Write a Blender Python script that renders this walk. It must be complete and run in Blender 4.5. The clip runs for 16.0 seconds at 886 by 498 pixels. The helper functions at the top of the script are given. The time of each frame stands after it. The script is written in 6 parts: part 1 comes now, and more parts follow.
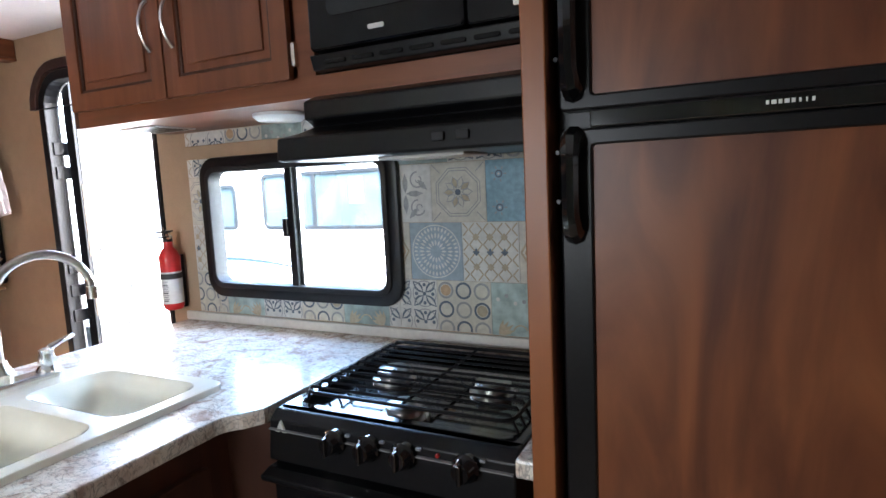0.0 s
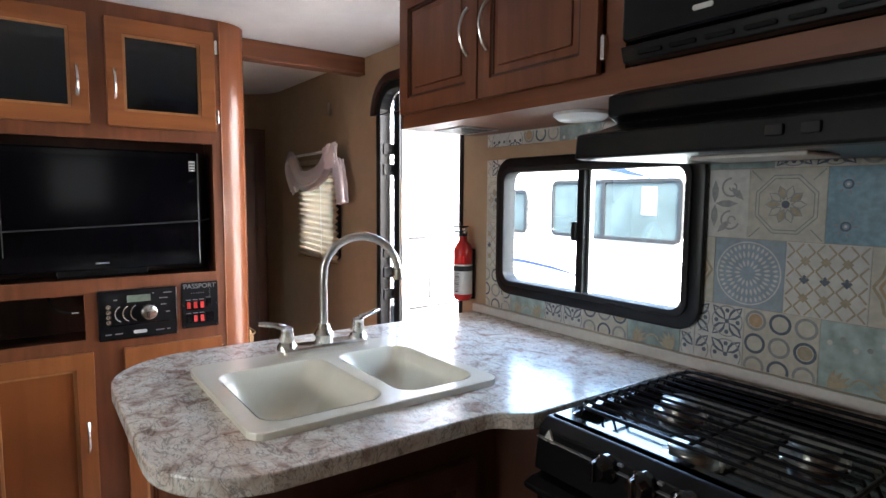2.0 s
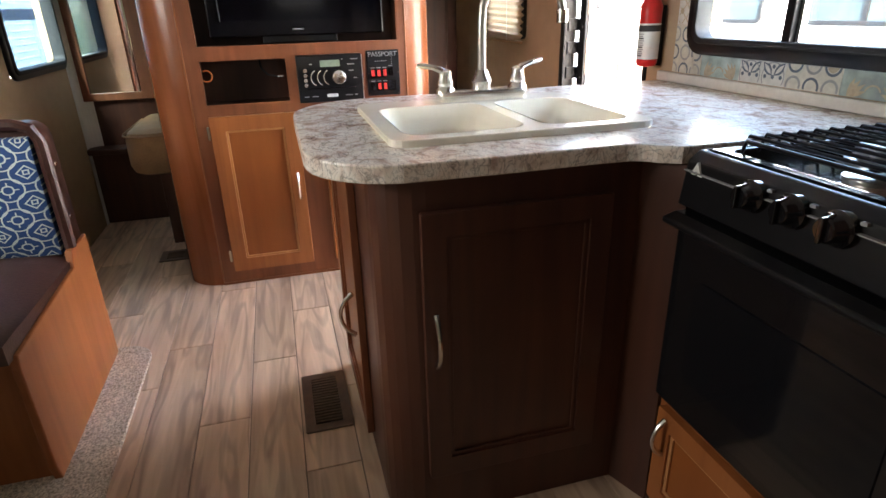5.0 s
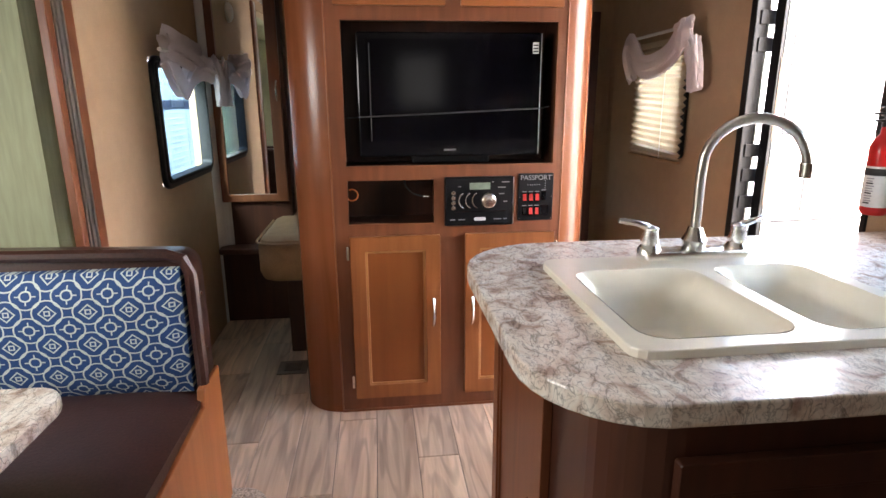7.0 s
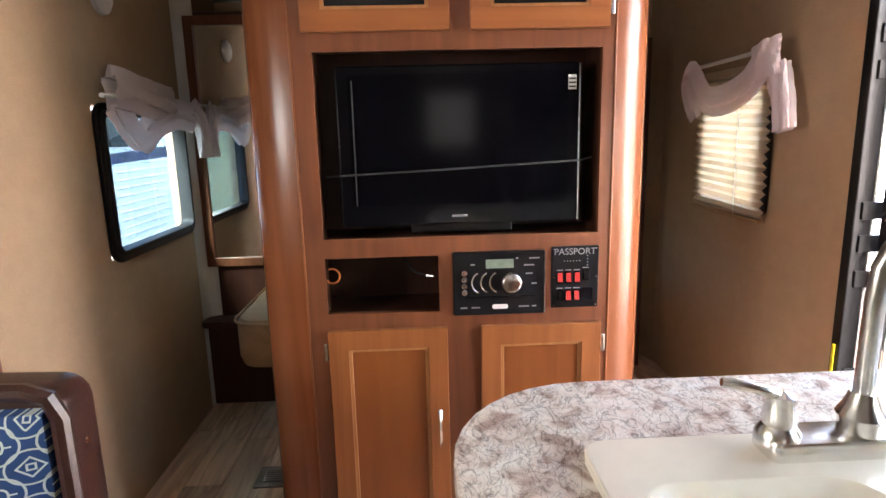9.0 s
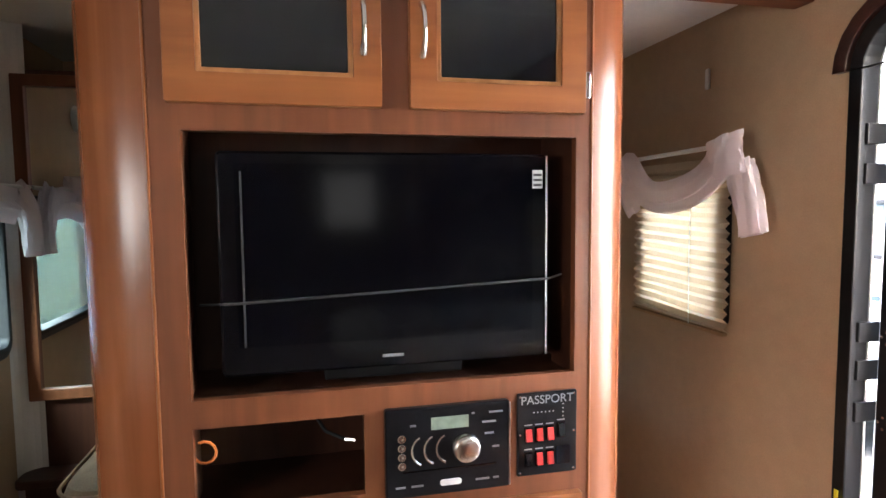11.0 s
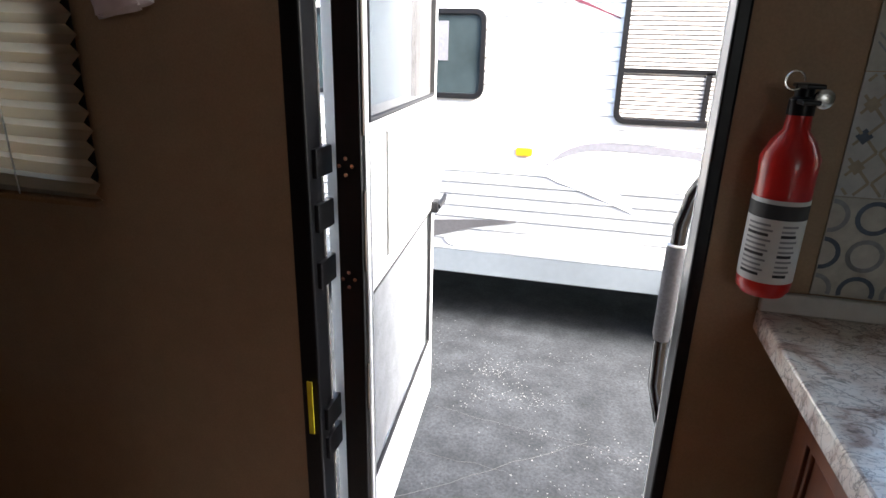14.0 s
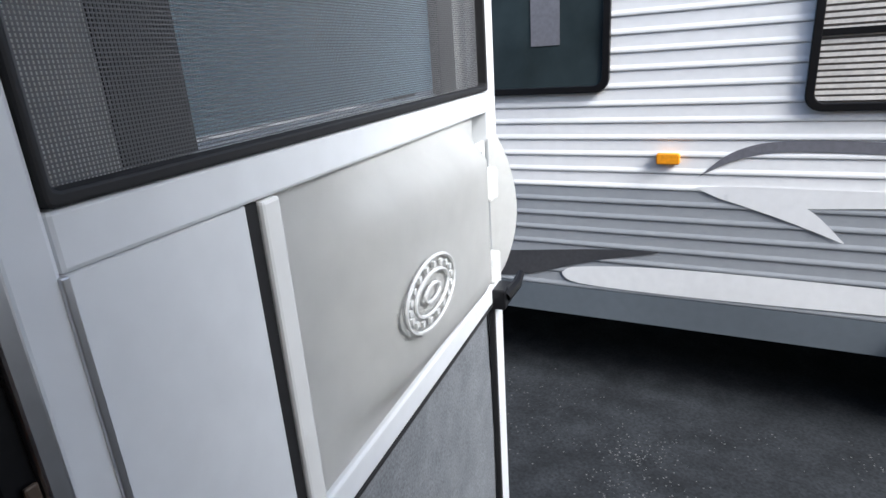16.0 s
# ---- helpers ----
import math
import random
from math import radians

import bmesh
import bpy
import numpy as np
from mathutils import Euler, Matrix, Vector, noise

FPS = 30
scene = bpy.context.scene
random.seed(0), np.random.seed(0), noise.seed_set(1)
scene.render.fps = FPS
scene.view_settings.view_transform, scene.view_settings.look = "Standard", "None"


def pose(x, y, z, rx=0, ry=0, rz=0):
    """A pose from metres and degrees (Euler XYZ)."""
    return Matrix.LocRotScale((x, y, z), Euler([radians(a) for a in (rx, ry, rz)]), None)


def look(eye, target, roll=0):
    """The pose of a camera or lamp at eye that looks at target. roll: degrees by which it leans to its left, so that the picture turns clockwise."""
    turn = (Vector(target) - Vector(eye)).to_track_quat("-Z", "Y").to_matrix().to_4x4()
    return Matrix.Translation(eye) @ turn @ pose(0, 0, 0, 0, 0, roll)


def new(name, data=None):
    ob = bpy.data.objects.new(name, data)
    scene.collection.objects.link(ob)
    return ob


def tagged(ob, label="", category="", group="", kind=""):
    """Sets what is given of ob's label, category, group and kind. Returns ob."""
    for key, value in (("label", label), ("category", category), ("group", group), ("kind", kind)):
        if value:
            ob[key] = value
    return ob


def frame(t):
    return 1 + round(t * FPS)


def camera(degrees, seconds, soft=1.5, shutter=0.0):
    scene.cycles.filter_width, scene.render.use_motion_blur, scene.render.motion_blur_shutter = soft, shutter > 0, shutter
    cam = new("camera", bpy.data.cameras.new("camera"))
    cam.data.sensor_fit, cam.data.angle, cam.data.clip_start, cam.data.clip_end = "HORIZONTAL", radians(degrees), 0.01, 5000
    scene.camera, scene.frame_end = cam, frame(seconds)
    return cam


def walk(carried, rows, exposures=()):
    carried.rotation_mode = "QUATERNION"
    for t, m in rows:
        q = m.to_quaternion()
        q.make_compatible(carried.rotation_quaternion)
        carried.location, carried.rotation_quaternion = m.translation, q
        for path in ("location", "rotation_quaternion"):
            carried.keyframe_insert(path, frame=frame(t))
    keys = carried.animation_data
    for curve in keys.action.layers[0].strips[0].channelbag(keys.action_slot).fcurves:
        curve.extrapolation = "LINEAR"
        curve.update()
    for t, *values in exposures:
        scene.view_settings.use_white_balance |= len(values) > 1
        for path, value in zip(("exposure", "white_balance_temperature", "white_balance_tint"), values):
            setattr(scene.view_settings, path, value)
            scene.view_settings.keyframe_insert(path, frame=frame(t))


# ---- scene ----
cam = camera(75.0, 16.0)
PATH = [
    (0, (0.012, 0.068, 1.345), (-0.878, 1.844, 1.108), -2.7),
    (0.5, (-0.017, 0.076, 1.354), (-1.046, 1.785, 1.216), -2.8),
    (1, (-0.047, 0.083, 1.365), (-1.227, 1.696, 1.281), -1.3),
    (1.5, (-0.072, 0.084, 1.362), (-1.473, 1.509, 1.276), -0.3),
    (2, (-0.05, 0.12, 1.324), (-1.665, 1.285, 1.141), 0.4),
    (2.5, (-0.006, 0.192, 1.273), (-1.735, 1.126, 0.899), 2.0),
    (3, (0.022, 0.231, 1.203), (-1.728, 1.04, 0.67), 0.8),
    (3.2, (0.033, 0.242, 1.183), (-1.709, 1.032, 0.601), 0.0),
    (5.3, (0.036, 0.22, 1.128), (-1.765, 0.644, 0.37), -1.5),
    (5.5, (0.008, 0.199, 1.141), (-1.827, 0.554, 0.429), -1.6),
    (6, (-0.105, 0.136, 1.19), (-2.01, 0.34, 0.615), -1.4),
    (6.5, (-0.224, 0.08, 1.233), (-2.158, 0.242, 0.748), -1.1),
    (7, (-0.314, 0.062, 1.254), (-2.237, 0.28, 0.75), -0.3),
    (7.5, (-0.425, 0.083, 1.261), (-2.358, 0.189, 0.757), -0.0),
    (8, (-0.593, 0.155, 1.271), (-2.524, 0.163, 0.749), -0.6),
    (8.5, (-0.72, 0.21, 1.279), (-2.653, 0.215, 0.766), -0.5),
    (9, (-0.866, 0.226, 1.3), (-2.826, 0.302, 0.909), -1.4),
    (9.2, (-0.917, 0.215, 1.315), (-2.891, 0.308, 1.009), -1.5),
    (11.3, (-1.408, 0.172, 1.38), (-3.313, 0.769, 1.251), -0.7),
    (11.5, (-1.457, 0.195, 1.356), (-3.289, 0.976, 1.176), -0.4),
    (12, (-1.622, 0.203, 1.328), (-3.144, 1.449, 0.963), -0.4),
    (12.5, (-1.75, 0.22, 1.288), (-2.962, 1.733, 0.796), -0.3),
    (13, (-1.871, 0.321, 1.267), (-2.746, 2.033, 0.718), -0.5),
    (13.5, (-1.987, 0.43, 1.259), (-2.602, 2.224, 0.625), 0.5),
    (14, (-2.059, 0.628, 1.24), (-2.511, 2.463, 0.586), 1.5),
    (14.5, (-2.097, 0.826, 1.217), (-2.593, 2.637, 0.529), 0.8),
    (15, (-2.076, 1.065, 1.207), (-2.718, 2.841, 0.549), -0.1),
    (15.5, (-2.091, 1.281, 1.184), (-2.864, 3.017, 0.56), -2.3),
    (16, (-2.174, 1.497, 1.164), (-3.055, 3.176, 0.526), -4.0),
]
walk(cam, [(t, look(eye, target, roll)) for t, eye, target, roll in PATH],
     exposures=[(0, 6.0, 6200, 11), (1, 5.8, 6300, 10), (2.5, 5.1, 6800, 12), (3, 5.1, 7000, 12), (5.5, 5.9, 7300, 15), (6.5, 5.8, 7200, 16), (8.5, 5.65, 7300, 17), (9, 5.85, 7300, 17), (11.5, 6.0, 6900, 12), (12, 6.4, 7300, 12), (12.5, 5.7, 7000, 11),
                (13, 4.55, 6700, 11), (13.5, 3.85, 6700, 10), (14, 3.15, 6600, 10), (14.5, 2.5, 6500, 10), (15, 1.7, 6200, 10), (15.5, 1.0, 6000, 9), (16, 0.55, 5900, 8)])

# ---- world, sun, large lights ----
world = bpy.data.worlds.new("world")
scene.world = world
world.use_nodes = True
wn = world.node_tree.nodes
sky = wn.new("ShaderNodeTexSky")
sky.sky_type, sky.sun_disc, sky.sun_elevation, sky.sun_rotation = "NISHITA", False, radians(40), radians(110)
sky.air_density, sky.dust_density = 1.0, 4.0
wn["Background"].inputs[1].default_value = 0.15
world.node_tree.links.new(sky.outputs[0], wn["Background"].inputs[0])
sun = new("sun", bpy.data.lights.new("sun", "SUN"))
sun.data.energy, sun.data.angle, sun.data.color = 4.0, radians(28), (1.0, 0.975, 0.94)
sun.matrix_world = look((9.5, -2.0, 8.6), (0, 1, 0))


def window_light(name, at, to, w, h, watts):
    lamp = new(name, bpy.data.lights.new(name, "AREA"))
    lamp.data.shape, lamp.data.size, lamp.data.size_y, lamp.data.energy = "RECTANGLE", w, h, watts
    lamp.data.color = (0.93, 0.97, 1.0)
    lamp.matrix_world = look(at, to)
    return lamp


# lamp added at the unseen dinette window to brighten the room
window_light("dinette_fill_light", (-1.0, -1.58, 1.3), (-1.1, -0.6, 0.5), 0.85, 0.6, 0.65)
window_light("rear_window_daylight", (2.34, 0.6, 1.45), (0, 0.6, 1.35), 0.5, 0.55, 0.05)


# ---- materials ----
def material(name, base, rough=0.5, metal=0.0):
    m = bpy.data.materials.new(name)
    m.use_nodes = True
    b = m.node_tree.nodes["Principled BSDF"]
    b.inputs["Base Color"].default_value = (*base, 1)
    b.inputs["Roughness"].default_value, b.inputs["Metallic"].default_value = rough, metal
    return m, m.node_tree.nodes, m.node_tree.links, b


def plain(name, base, rough=0.5, metal=0.0, grain=0.12, scale=60.0, bump=0.0, stretch=(1, 1, 1), coat=0.0, stain=0.1):
    """Noise at two scales: fine grain and broad stains, with optional relief."""
    m, n, l, b = material(name, base, rough, metal)
    tc, mp = n.new("ShaderNodeTexCoord"), n.new("ShaderNodeMapping")
    mp.inputs["Scale"].default_value = stretch
    l.new(tc.outputs["Object"], mp.inputs["Vector"])
    fine, broad, mix, hsv = n.new("ShaderNodeTexNoise"), n.new("ShaderNodeTexNoise"), n.new("ShaderNodeMath"), n.new("ShaderNodeHueSaturation")
    fine.inputs["Scale"].default_value, fine.inputs["Detail"].default_value = scale, 5
    broad.inputs["Scale"].default_value, broad.inputs["Detail"].default_value = scale / 14, 3
    for t in (fine, broad):
        l.new(mp.outputs[0], t.inputs["Vector"])
    a, c = n.new("ShaderNodeMapRange"), n.new("ShaderNodeMapRange")
    for r, t, w in ((a, fine, grain), (c, broad, stain)):
        r.inputs["From Min"].default_value, r.inputs["From Max"].default_value = 0.3, 0.7
        r.inputs["To Min"].default_value, r.inputs["To Max"].default_value = 1 - w, 1 + w
        l.new(t.outputs[0], r.inputs[0])
    mix.operation = "MULTIPLY"
    l.new(a.outputs[0], mix.inputs[0]), l.new(c.outputs[0], mix.inputs[1])
    hsv.inputs["Color"].default_value = (*base, 1)
    l.new(mix.outputs[0], hsv.inputs["Value"]), l.new(hsv.outputs[0], b.inputs["Base Color"])
    if bump:
        bp = n.new("ShaderNodeBump")
        bp.inputs["Strength"].default_value, bp.inputs["Distance"].default_value = bump, 0.002
        l.new(fine.outputs[0], bp.inputs["Height"]), l.new(bp.outputs[0], b.inputs["Normal"])
    b.inputs["Coat Weight"].default_value = coat
    return m


def wood(name, dark, light, axis=2, rough=0.42, scale=9.0, draw=0.07):
    """Wood grain drawn out along one axis, with pores and slow colour drift."""
    m, n, l, b = material(name, light, rough)
    tc, mp, tex, ramp = n.new("ShaderNodeTexCoord"), n.new("ShaderNodeMapping"), n.new("ShaderNodeTexNoise"), n.new("ShaderNodeValToRGB")
    s = [scale] * 3
    s[axis] = scale * draw
    mp.inputs["Scale"].default_value = s
    src = tc.outputs["Object"]
    l.new(src, mp.inputs[0]), l.new(mp.outputs[0], tex.inputs["Vector"])
    tex.inputs["Scale"].default_value, tex.inputs["Detail"].default_value, tex.inputs["Distortion"].default_value = 2.2, 9, 1.0
    ramp.color_ramp.elements[0].position, ramp.color_ramp.elements[1].position = 0.32, 0.68
    ramp.color_ramp.elements[0].color, ramp.color_ramp.elements[1].color = (*dark, 1), (*light, 1)
    l.new(tex.outputs[0], ramp.inputs[0])
    broad, hsv, mr = n.new("ShaderNodeTexNoise"), n.new("ShaderNodeHueSaturation"), n.new("ShaderNodeMapRange")
    broad.inputs["Scale"].default_value = 2.5
    l.new(src, broad.inputs["Vector"]), l.new(broad.outputs[0], mr.inputs[0])
    mr.inputs["To Min"].default_value, mr.inputs["To Max"].default_value = 0.75, 1.25
    val = mr.outputs[0]
    l.new(val, hsv.inputs["Value"]), l.new(ramp.outputs[0], hsv.inputs["Color"]), l.new(hsv.outputs[0], b.inputs["Base Color"])
    bp = n.new("ShaderNodeBump")
    bp.inputs["Strength"].default_value, bp.inputs["Distance"].default_value = 0.15, 0.001
    l.new(tex.outputs[0], bp.inputs["Height"]), l.new(bp.outputs[0], b.inputs["Normal"])
    return m


def plank_wood(name, dark, light, rough=0.36):
    """Printed oak plank: growth rings as contours of drawn-out noise, with pores, knots and a shade of its own for each plank."""
    m, n, l, b = material(name, light, rough)
    tc, info, off, shift = n.new("ShaderNodeTexCoord"), n.new("ShaderNodeObjectInfo"), n.new("ShaderNodeMath"), n.new("ShaderNodeVectorMath")
    off.operation, off.inputs[1].default_value, shift.operation = "MULTIPLY", 53.0, "ADD"
    l.new(info.outputs["Random"], off.inputs[0]), l.new(off.outputs[0], shift.inputs[1]), l.new(tc.outputs["Object"], shift.inputs[0])

    def stretched(scale, detail, distortion=0.0):
        mp, tex = n.new("ShaderNodeMapping"), n.new("ShaderNodeTexNoise")
        mp.inputs["Scale"].default_value = scale
        tex.inputs["Scale"].default_value, tex.inputs["Detail"].default_value, tex.inputs["Distortion"].default_value = 1.0, detail, distortion
        l.new(shift.outputs[0], mp.inputs[0]), l.new(mp.outputs[0], tex.inputs["Vector"])
        return tex.outputs[0]

    def math2(kind, a, v):
        k = n.new("ShaderNodeMath")
        k.operation, k.inputs[1].default_value = kind, v
        l.new(a, k.inputs[0])
        return k.outputs[0]

    rings = math2("SINE", math2("MULTIPLY", stretched((1.5, 11.0, 1.0), 2.0, 0.4), 30.0), 0.0)
    ramp = n.new("ShaderNodeValToRGB")
    ramp.color_ramp.elements[0].position, ramp.color_ramp.elements[1].position = 0.28, 0.72
    ramp.color_ramp.elements[0].color, ramp.color_ramp.elements[1].color = (*dark, 1), (*light, 1)
    l.new(stretched((2.2, 26.0, 1.0), 7.0, 0.6), ramp.inputs[0])
    lines, mul, hsv = n.new("ShaderNodeMapRange"), n.new("ShaderNodeMath"), n.new("ShaderNodeHueSaturation")
    lines.inputs["From Min"].default_value, lines.inputs["From Max"].default_value = -1.0, -0.2
    lines.inputs["To Min"].default_value, lines.inputs["To Max"].default_value = 0.74, 1.0
    l.new(rings, lines.inputs[0])
    shade = n.new("ShaderNodeMapRange")
    shade.inputs["To Min"].default_value, shade.inputs["To Max"].default_value = 0.8, 1.18
    l.new(info.outputs["Random"], shade.inputs[0])
    mul.operation = "MULTIPLY"
    l.new(lines.outputs[0], mul.inputs[0]), l.new(shade.outputs[0], mul.inputs[1])
    l.new(mul.outputs[0], hsv.inputs["Value"]), l.new(ramp.outputs[0], hsv.inputs["Color"]), l.new(hsv.outputs[0], b.inputs["Base Color"])
    bp = n.new("ShaderNodeBump")
    bp.inputs["Strength"].default_value, bp.inputs["Distance"].default_value = 0.2, 0.001
    l.new(mul.outputs[0], bp.inputs["Height"]), l.new(bp.outputs[0], b.inputs["Normal"])
    return m


def stone_laminate(name):
    """Polished stone-look laminate: cream field, rust blotches, grey-brown veins."""
    m, n, l, b = material(name, (0.6, 0.55, 0.48), 0.22)
    tc, no, mp = n.new("ShaderNodeTexCoord"), n.new("ShaderNodeTexNoise"), n.new("ShaderNodeMapping")
    mp.inputs["Rotation"].default_value, mp.inputs["Scale"].default_value = (0, 0, 0.6), (1.0, 1.7, 1.0)
    l.new(tc.outputs["Object"], mp.inputs[0])

    def vein_lines(scale, width, depth):
        tex, off, mag, ramp = n.new("ShaderNodeTexNoise"), n.new("ShaderNodeMath"), n.new("ShaderNodeMath"), n.new("ShaderNodeMapRange")
        tex.inputs["Scale"].default_value, tex.inputs["Detail"].default_value, tex.inputs["Distortion"].default_value = scale, 5, 1.6
        off.operation, off.inputs[1].default_value, mag.operation = "SUBTRACT", 0.5, "ABSOLUTE"
        ramp.inputs["From Max"].default_value, ramp.inputs["To Min"].default_value = width, depth
        l.new(mp.outputs[0], tex.inputs["Vector"]), l.new(tex.outputs[0], off.inputs[0]), l.new(off.outputs[0], mag.inputs[0]), l.new(mag.outputs[0], ramp.inputs[0])
        return ramp.outputs[0]

    vein = n.new("ShaderNodeMath")
    vein.operation = "MULTIPLY"
    l.new(vein_lines(15, 0.028, 0.35), vein.inputs[0]), l.new(vein_lines(34, 0.035, 0.5), vein.inputs[1])
    no.inputs["Scale"].default_value, no.inputs["Detail"].default_value, no.inputs["Distortion"].default_value = 17, 8, 1.2
    l.new(tc.outputs["Object"], no.inputs["Vector"])
    base = n.new("ShaderNodeValToRGB")
    cr = base.color_ramp
    cr.elements[0].position, cr.elements[1].position = 0.34, 0.62
    cr.elements[0].color, cr.elements[1].color = (0.46, 0.34, 0.28, 1), (0.86, 0.82, 0.75, 1)
    e = cr.elements.new(0.46)
    e.color = (0.75, 0.66, 0.58, 1)
    l.new(no.outputs[0], base.inputs[0])
    mul = n.new("ShaderNodeMixRGB")
    mul.blend_type, mul.inputs[0].default_value = "MULTIPLY", 0.8
    l.new(base.outputs[0], mul.inputs[1]), l.new(vein.outputs[0], mul.inputs[2]), l.new(mul.outputs[0], b.inputs["Base Color"])
    return m


def glass(name, tint=(0.9, 0.95, 0.95), rough=0.0):
    m, n, l, b = material(name, tint, rough)
    tr, gl, mx = n.new("ShaderNodeBsdfTransparent"), n.new("ShaderNodeBsdfGlossy"), n.new("ShaderNodeMixShader")
    mx.inputs[0].default_value = 0.06
    tr.inputs[0].default_value = (*tint, 1)
    gl.inputs["Roughness"].default_value = rough
    l.new(tr.outputs[0], mx.inputs[1]), l.new(gl.outputs[0], mx.inputs[2])
    l.new(mx.outputs[0], n["Material Output"].inputs[0])
    return m


def translucent(name, tint, share=0.5, rough=0.9):
    m, n, l, b = material(name, tint, rough)
    t, mx = n.new("ShaderNodeBsdfTranslucent"), n.new("ShaderNodeMixShader")
    t.inputs[0].default_value = (*tint, 1)
    mx.inputs[0].default_value = share
    l.new(b.outputs[0], mx.inputs[1]), l.new(t.outputs[0], mx.inputs[2]), l.new(mx.outputs[0], n["Material Output"].inputs[0])
    return m


def mesh_screen(name, tint, cells=700.0, open_share=0.45):
    """Woven insect mesh: opaque threads in two directions, holes between."""
    m, n, l, b = material(name, tint, 0.6)
    tc, sep = n.new("ShaderNodeTexCoord"), n.new("ShaderNodeSeparateXYZ")
    l.new(tc.outputs["Object"], sep.inputs[0])
    outs = []
    for k in (1, 2):
        mu, fr, gt = n.new("ShaderNodeMath"), n.new("ShaderNodeMath"), n.new("ShaderNodeMath")
        mu.operation, fr.operation, gt.operation = "MULTIPLY", "FRACT", "GREATER_THAN"
        mu.inputs[1].default_value, gt.inputs[1].default_value = cells, 1 - open_share ** 0.5
        l.new(sep.outputs[k], mu.inputs[0]), l.new(mu.outputs[0], fr.inputs[0]), l.new(fr.outputs[0], gt.inputs[0])
        outs.append(gt)
    mul, tr, mx = n.new("ShaderNodeMath"), n.new("ShaderNodeBsdfTransparent"), n.new("ShaderNodeMixShader")
    mul.operation = "MULTIPLY"
    l.new(outs[0].outputs[0], mul.inputs[0]), l.new(outs[1].outputs[0], mul.inputs[1])
    l.new(mul.outputs[0], mx.inputs[0]), l.new(b.outputs[0], mx.inputs[1]), l.new(tr.outputs[0], mx.inputs[2])
    l.new(mx.outputs[0], n["Material Output"].inputs[0])
    return m


CHERRY = wood("cherry_wood_upright", (0.15, 0.047, 0.019), (0.215, 0.07, 0.029))
CHERRY_H = wood("cherry_wood_level", (0.15, 0.047, 0.019), (0.22, 0.073, 0.03), axis=0)
CHERRY_Y = wood("cherry_wood_level_across", (0.16, 0.05, 0.02), (0.23, 0.077, 0.031), axis=1)
MAPLE = wood("honey_wood_upright", (0.25, 0.077, 0.021), (0.33, 0.108, 0.032), rough=0.4)
MAPLE_Y = wood("honey_wood_level", (0.25, 0.078, 0.022), (0.34, 0.112, 0.033), axis=1, rough=0.4)
AMBER = wood("amber_panel_wood", (0.23, 0.062, 0.013), (0.275, 0.08, 0.018), rough=0.42, scale=6)
COLUMN = wood("glossy_column_wood", (0.22, 0.066, 0.025), (0.285, 0.092, 0.037), rough=0.25, scale=7)
# lighter wood for door beads, with their edge highlight put into the colour
BEADGLINT = wood("bead_glint_wood", (0.36, 0.15, 0.055), (0.48, 0.22, 0.09), rough=0.3)
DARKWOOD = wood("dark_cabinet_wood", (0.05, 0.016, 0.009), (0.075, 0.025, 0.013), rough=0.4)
FRIDGEWOOD = wood("mottled_fridge_wood", (0.105, 0.028, 0.011), (0.26, 0.083, 0.029), rough=0.4, scale=5.0, draw=0.22)
PLANK = plank_wood("oak_vinyl_plank", (0.42, 0.285, 0.195), (0.74, 0.555, 0.4))
GAP = plain("plank_joint", (0.1, 0.075, 0.055), 0.8)
WALL = plain("beige_wallboard", (0.41, 0.285, 0.175), 0.75, grain=0.07, scale=260, bump=0.15, stain=0.04)
SLIDEWALL = plain("sage_wallboard", (0.32, 0.345, 0.22), 0.75, grain=0.1, scale=90, bump=0.1, stretch=(1, 1, 0.1))
CEIL = plain("white_ceiling_vinyl", (0.78, 0.78, 0.77), 0.7, grain=0.03, scale=150, bump=0.1, stain=0.03)
STONE = stone_laminate("stone_laminate")
BISQUE = plain("bisque_sink", (0.85, 0.8, 0.68), 0.2, grain=0.02, scale=30, coat=0.3, stain=0.03)
STEEL = plain("brushed_steel", (0.58, 0.56, 0.52), 0.28, 1.0, grain=0.08, scale=200)
CHROME = plain("satin_nickel", (0.72, 0.7, 0.66), 0.25, 1.0, grain=0.04, scale=90)
BLACKGLOSS = plain("black_gloss", (0.008, 0.008, 0.009), 0.12, grain=0.05, coat=0.4)
BLACK = plain("black_satin", (0.007, 0.007, 0.008), 0.33, grain=0.15, scale=120)
BLACK.node_tree.nodes["Principled BSDF"].inputs["Specular IOR Level"].default_value = 0.28
MWBLACK = plain("black_appliance_glass", (0.004, 0.004, 0.005), 0.12, grain=0.05)
MWBLACK.node_tree.nodes["Principled BSDF"].inputs["Specular IOR Level"].default_value = 0.25
BLACKMATT = plain("black_rubber", (0.01, 0.01, 0.011), 0.65, grain=0.2, scale=90)
SCREEN = plain("tv_screen", (0.002, 0.002, 0.003), 0.11, grain=0.02)
SCREEN.node_tree.nodes["Principled BSDF"].inputs["Specular IOR Level"].default_value = 0.13
DARKGLASS = plain("smoked_glass", (0.006, 0.007, 0.009), 0.08, grain=0.02)
WHITE = plain("white_plastic", (0.75, 0.75, 0.73), 0.4, grain=0.03, stain=0.04)
OFFWHITE = plain("moulded_off_white", (0.8, 0.8, 0.78), 0.42, grain=0.04, scale=20, stain=0.05)
LEAFWHITE = plain("white_enamel", (0.76, 0.78, 0.8), 0.35, grain=0.03, scale=30, stain=0.03)
TRIMWHITE = plain("white_trim", (0.7, 0.68, 0.64), 0.45, grain=0.05)
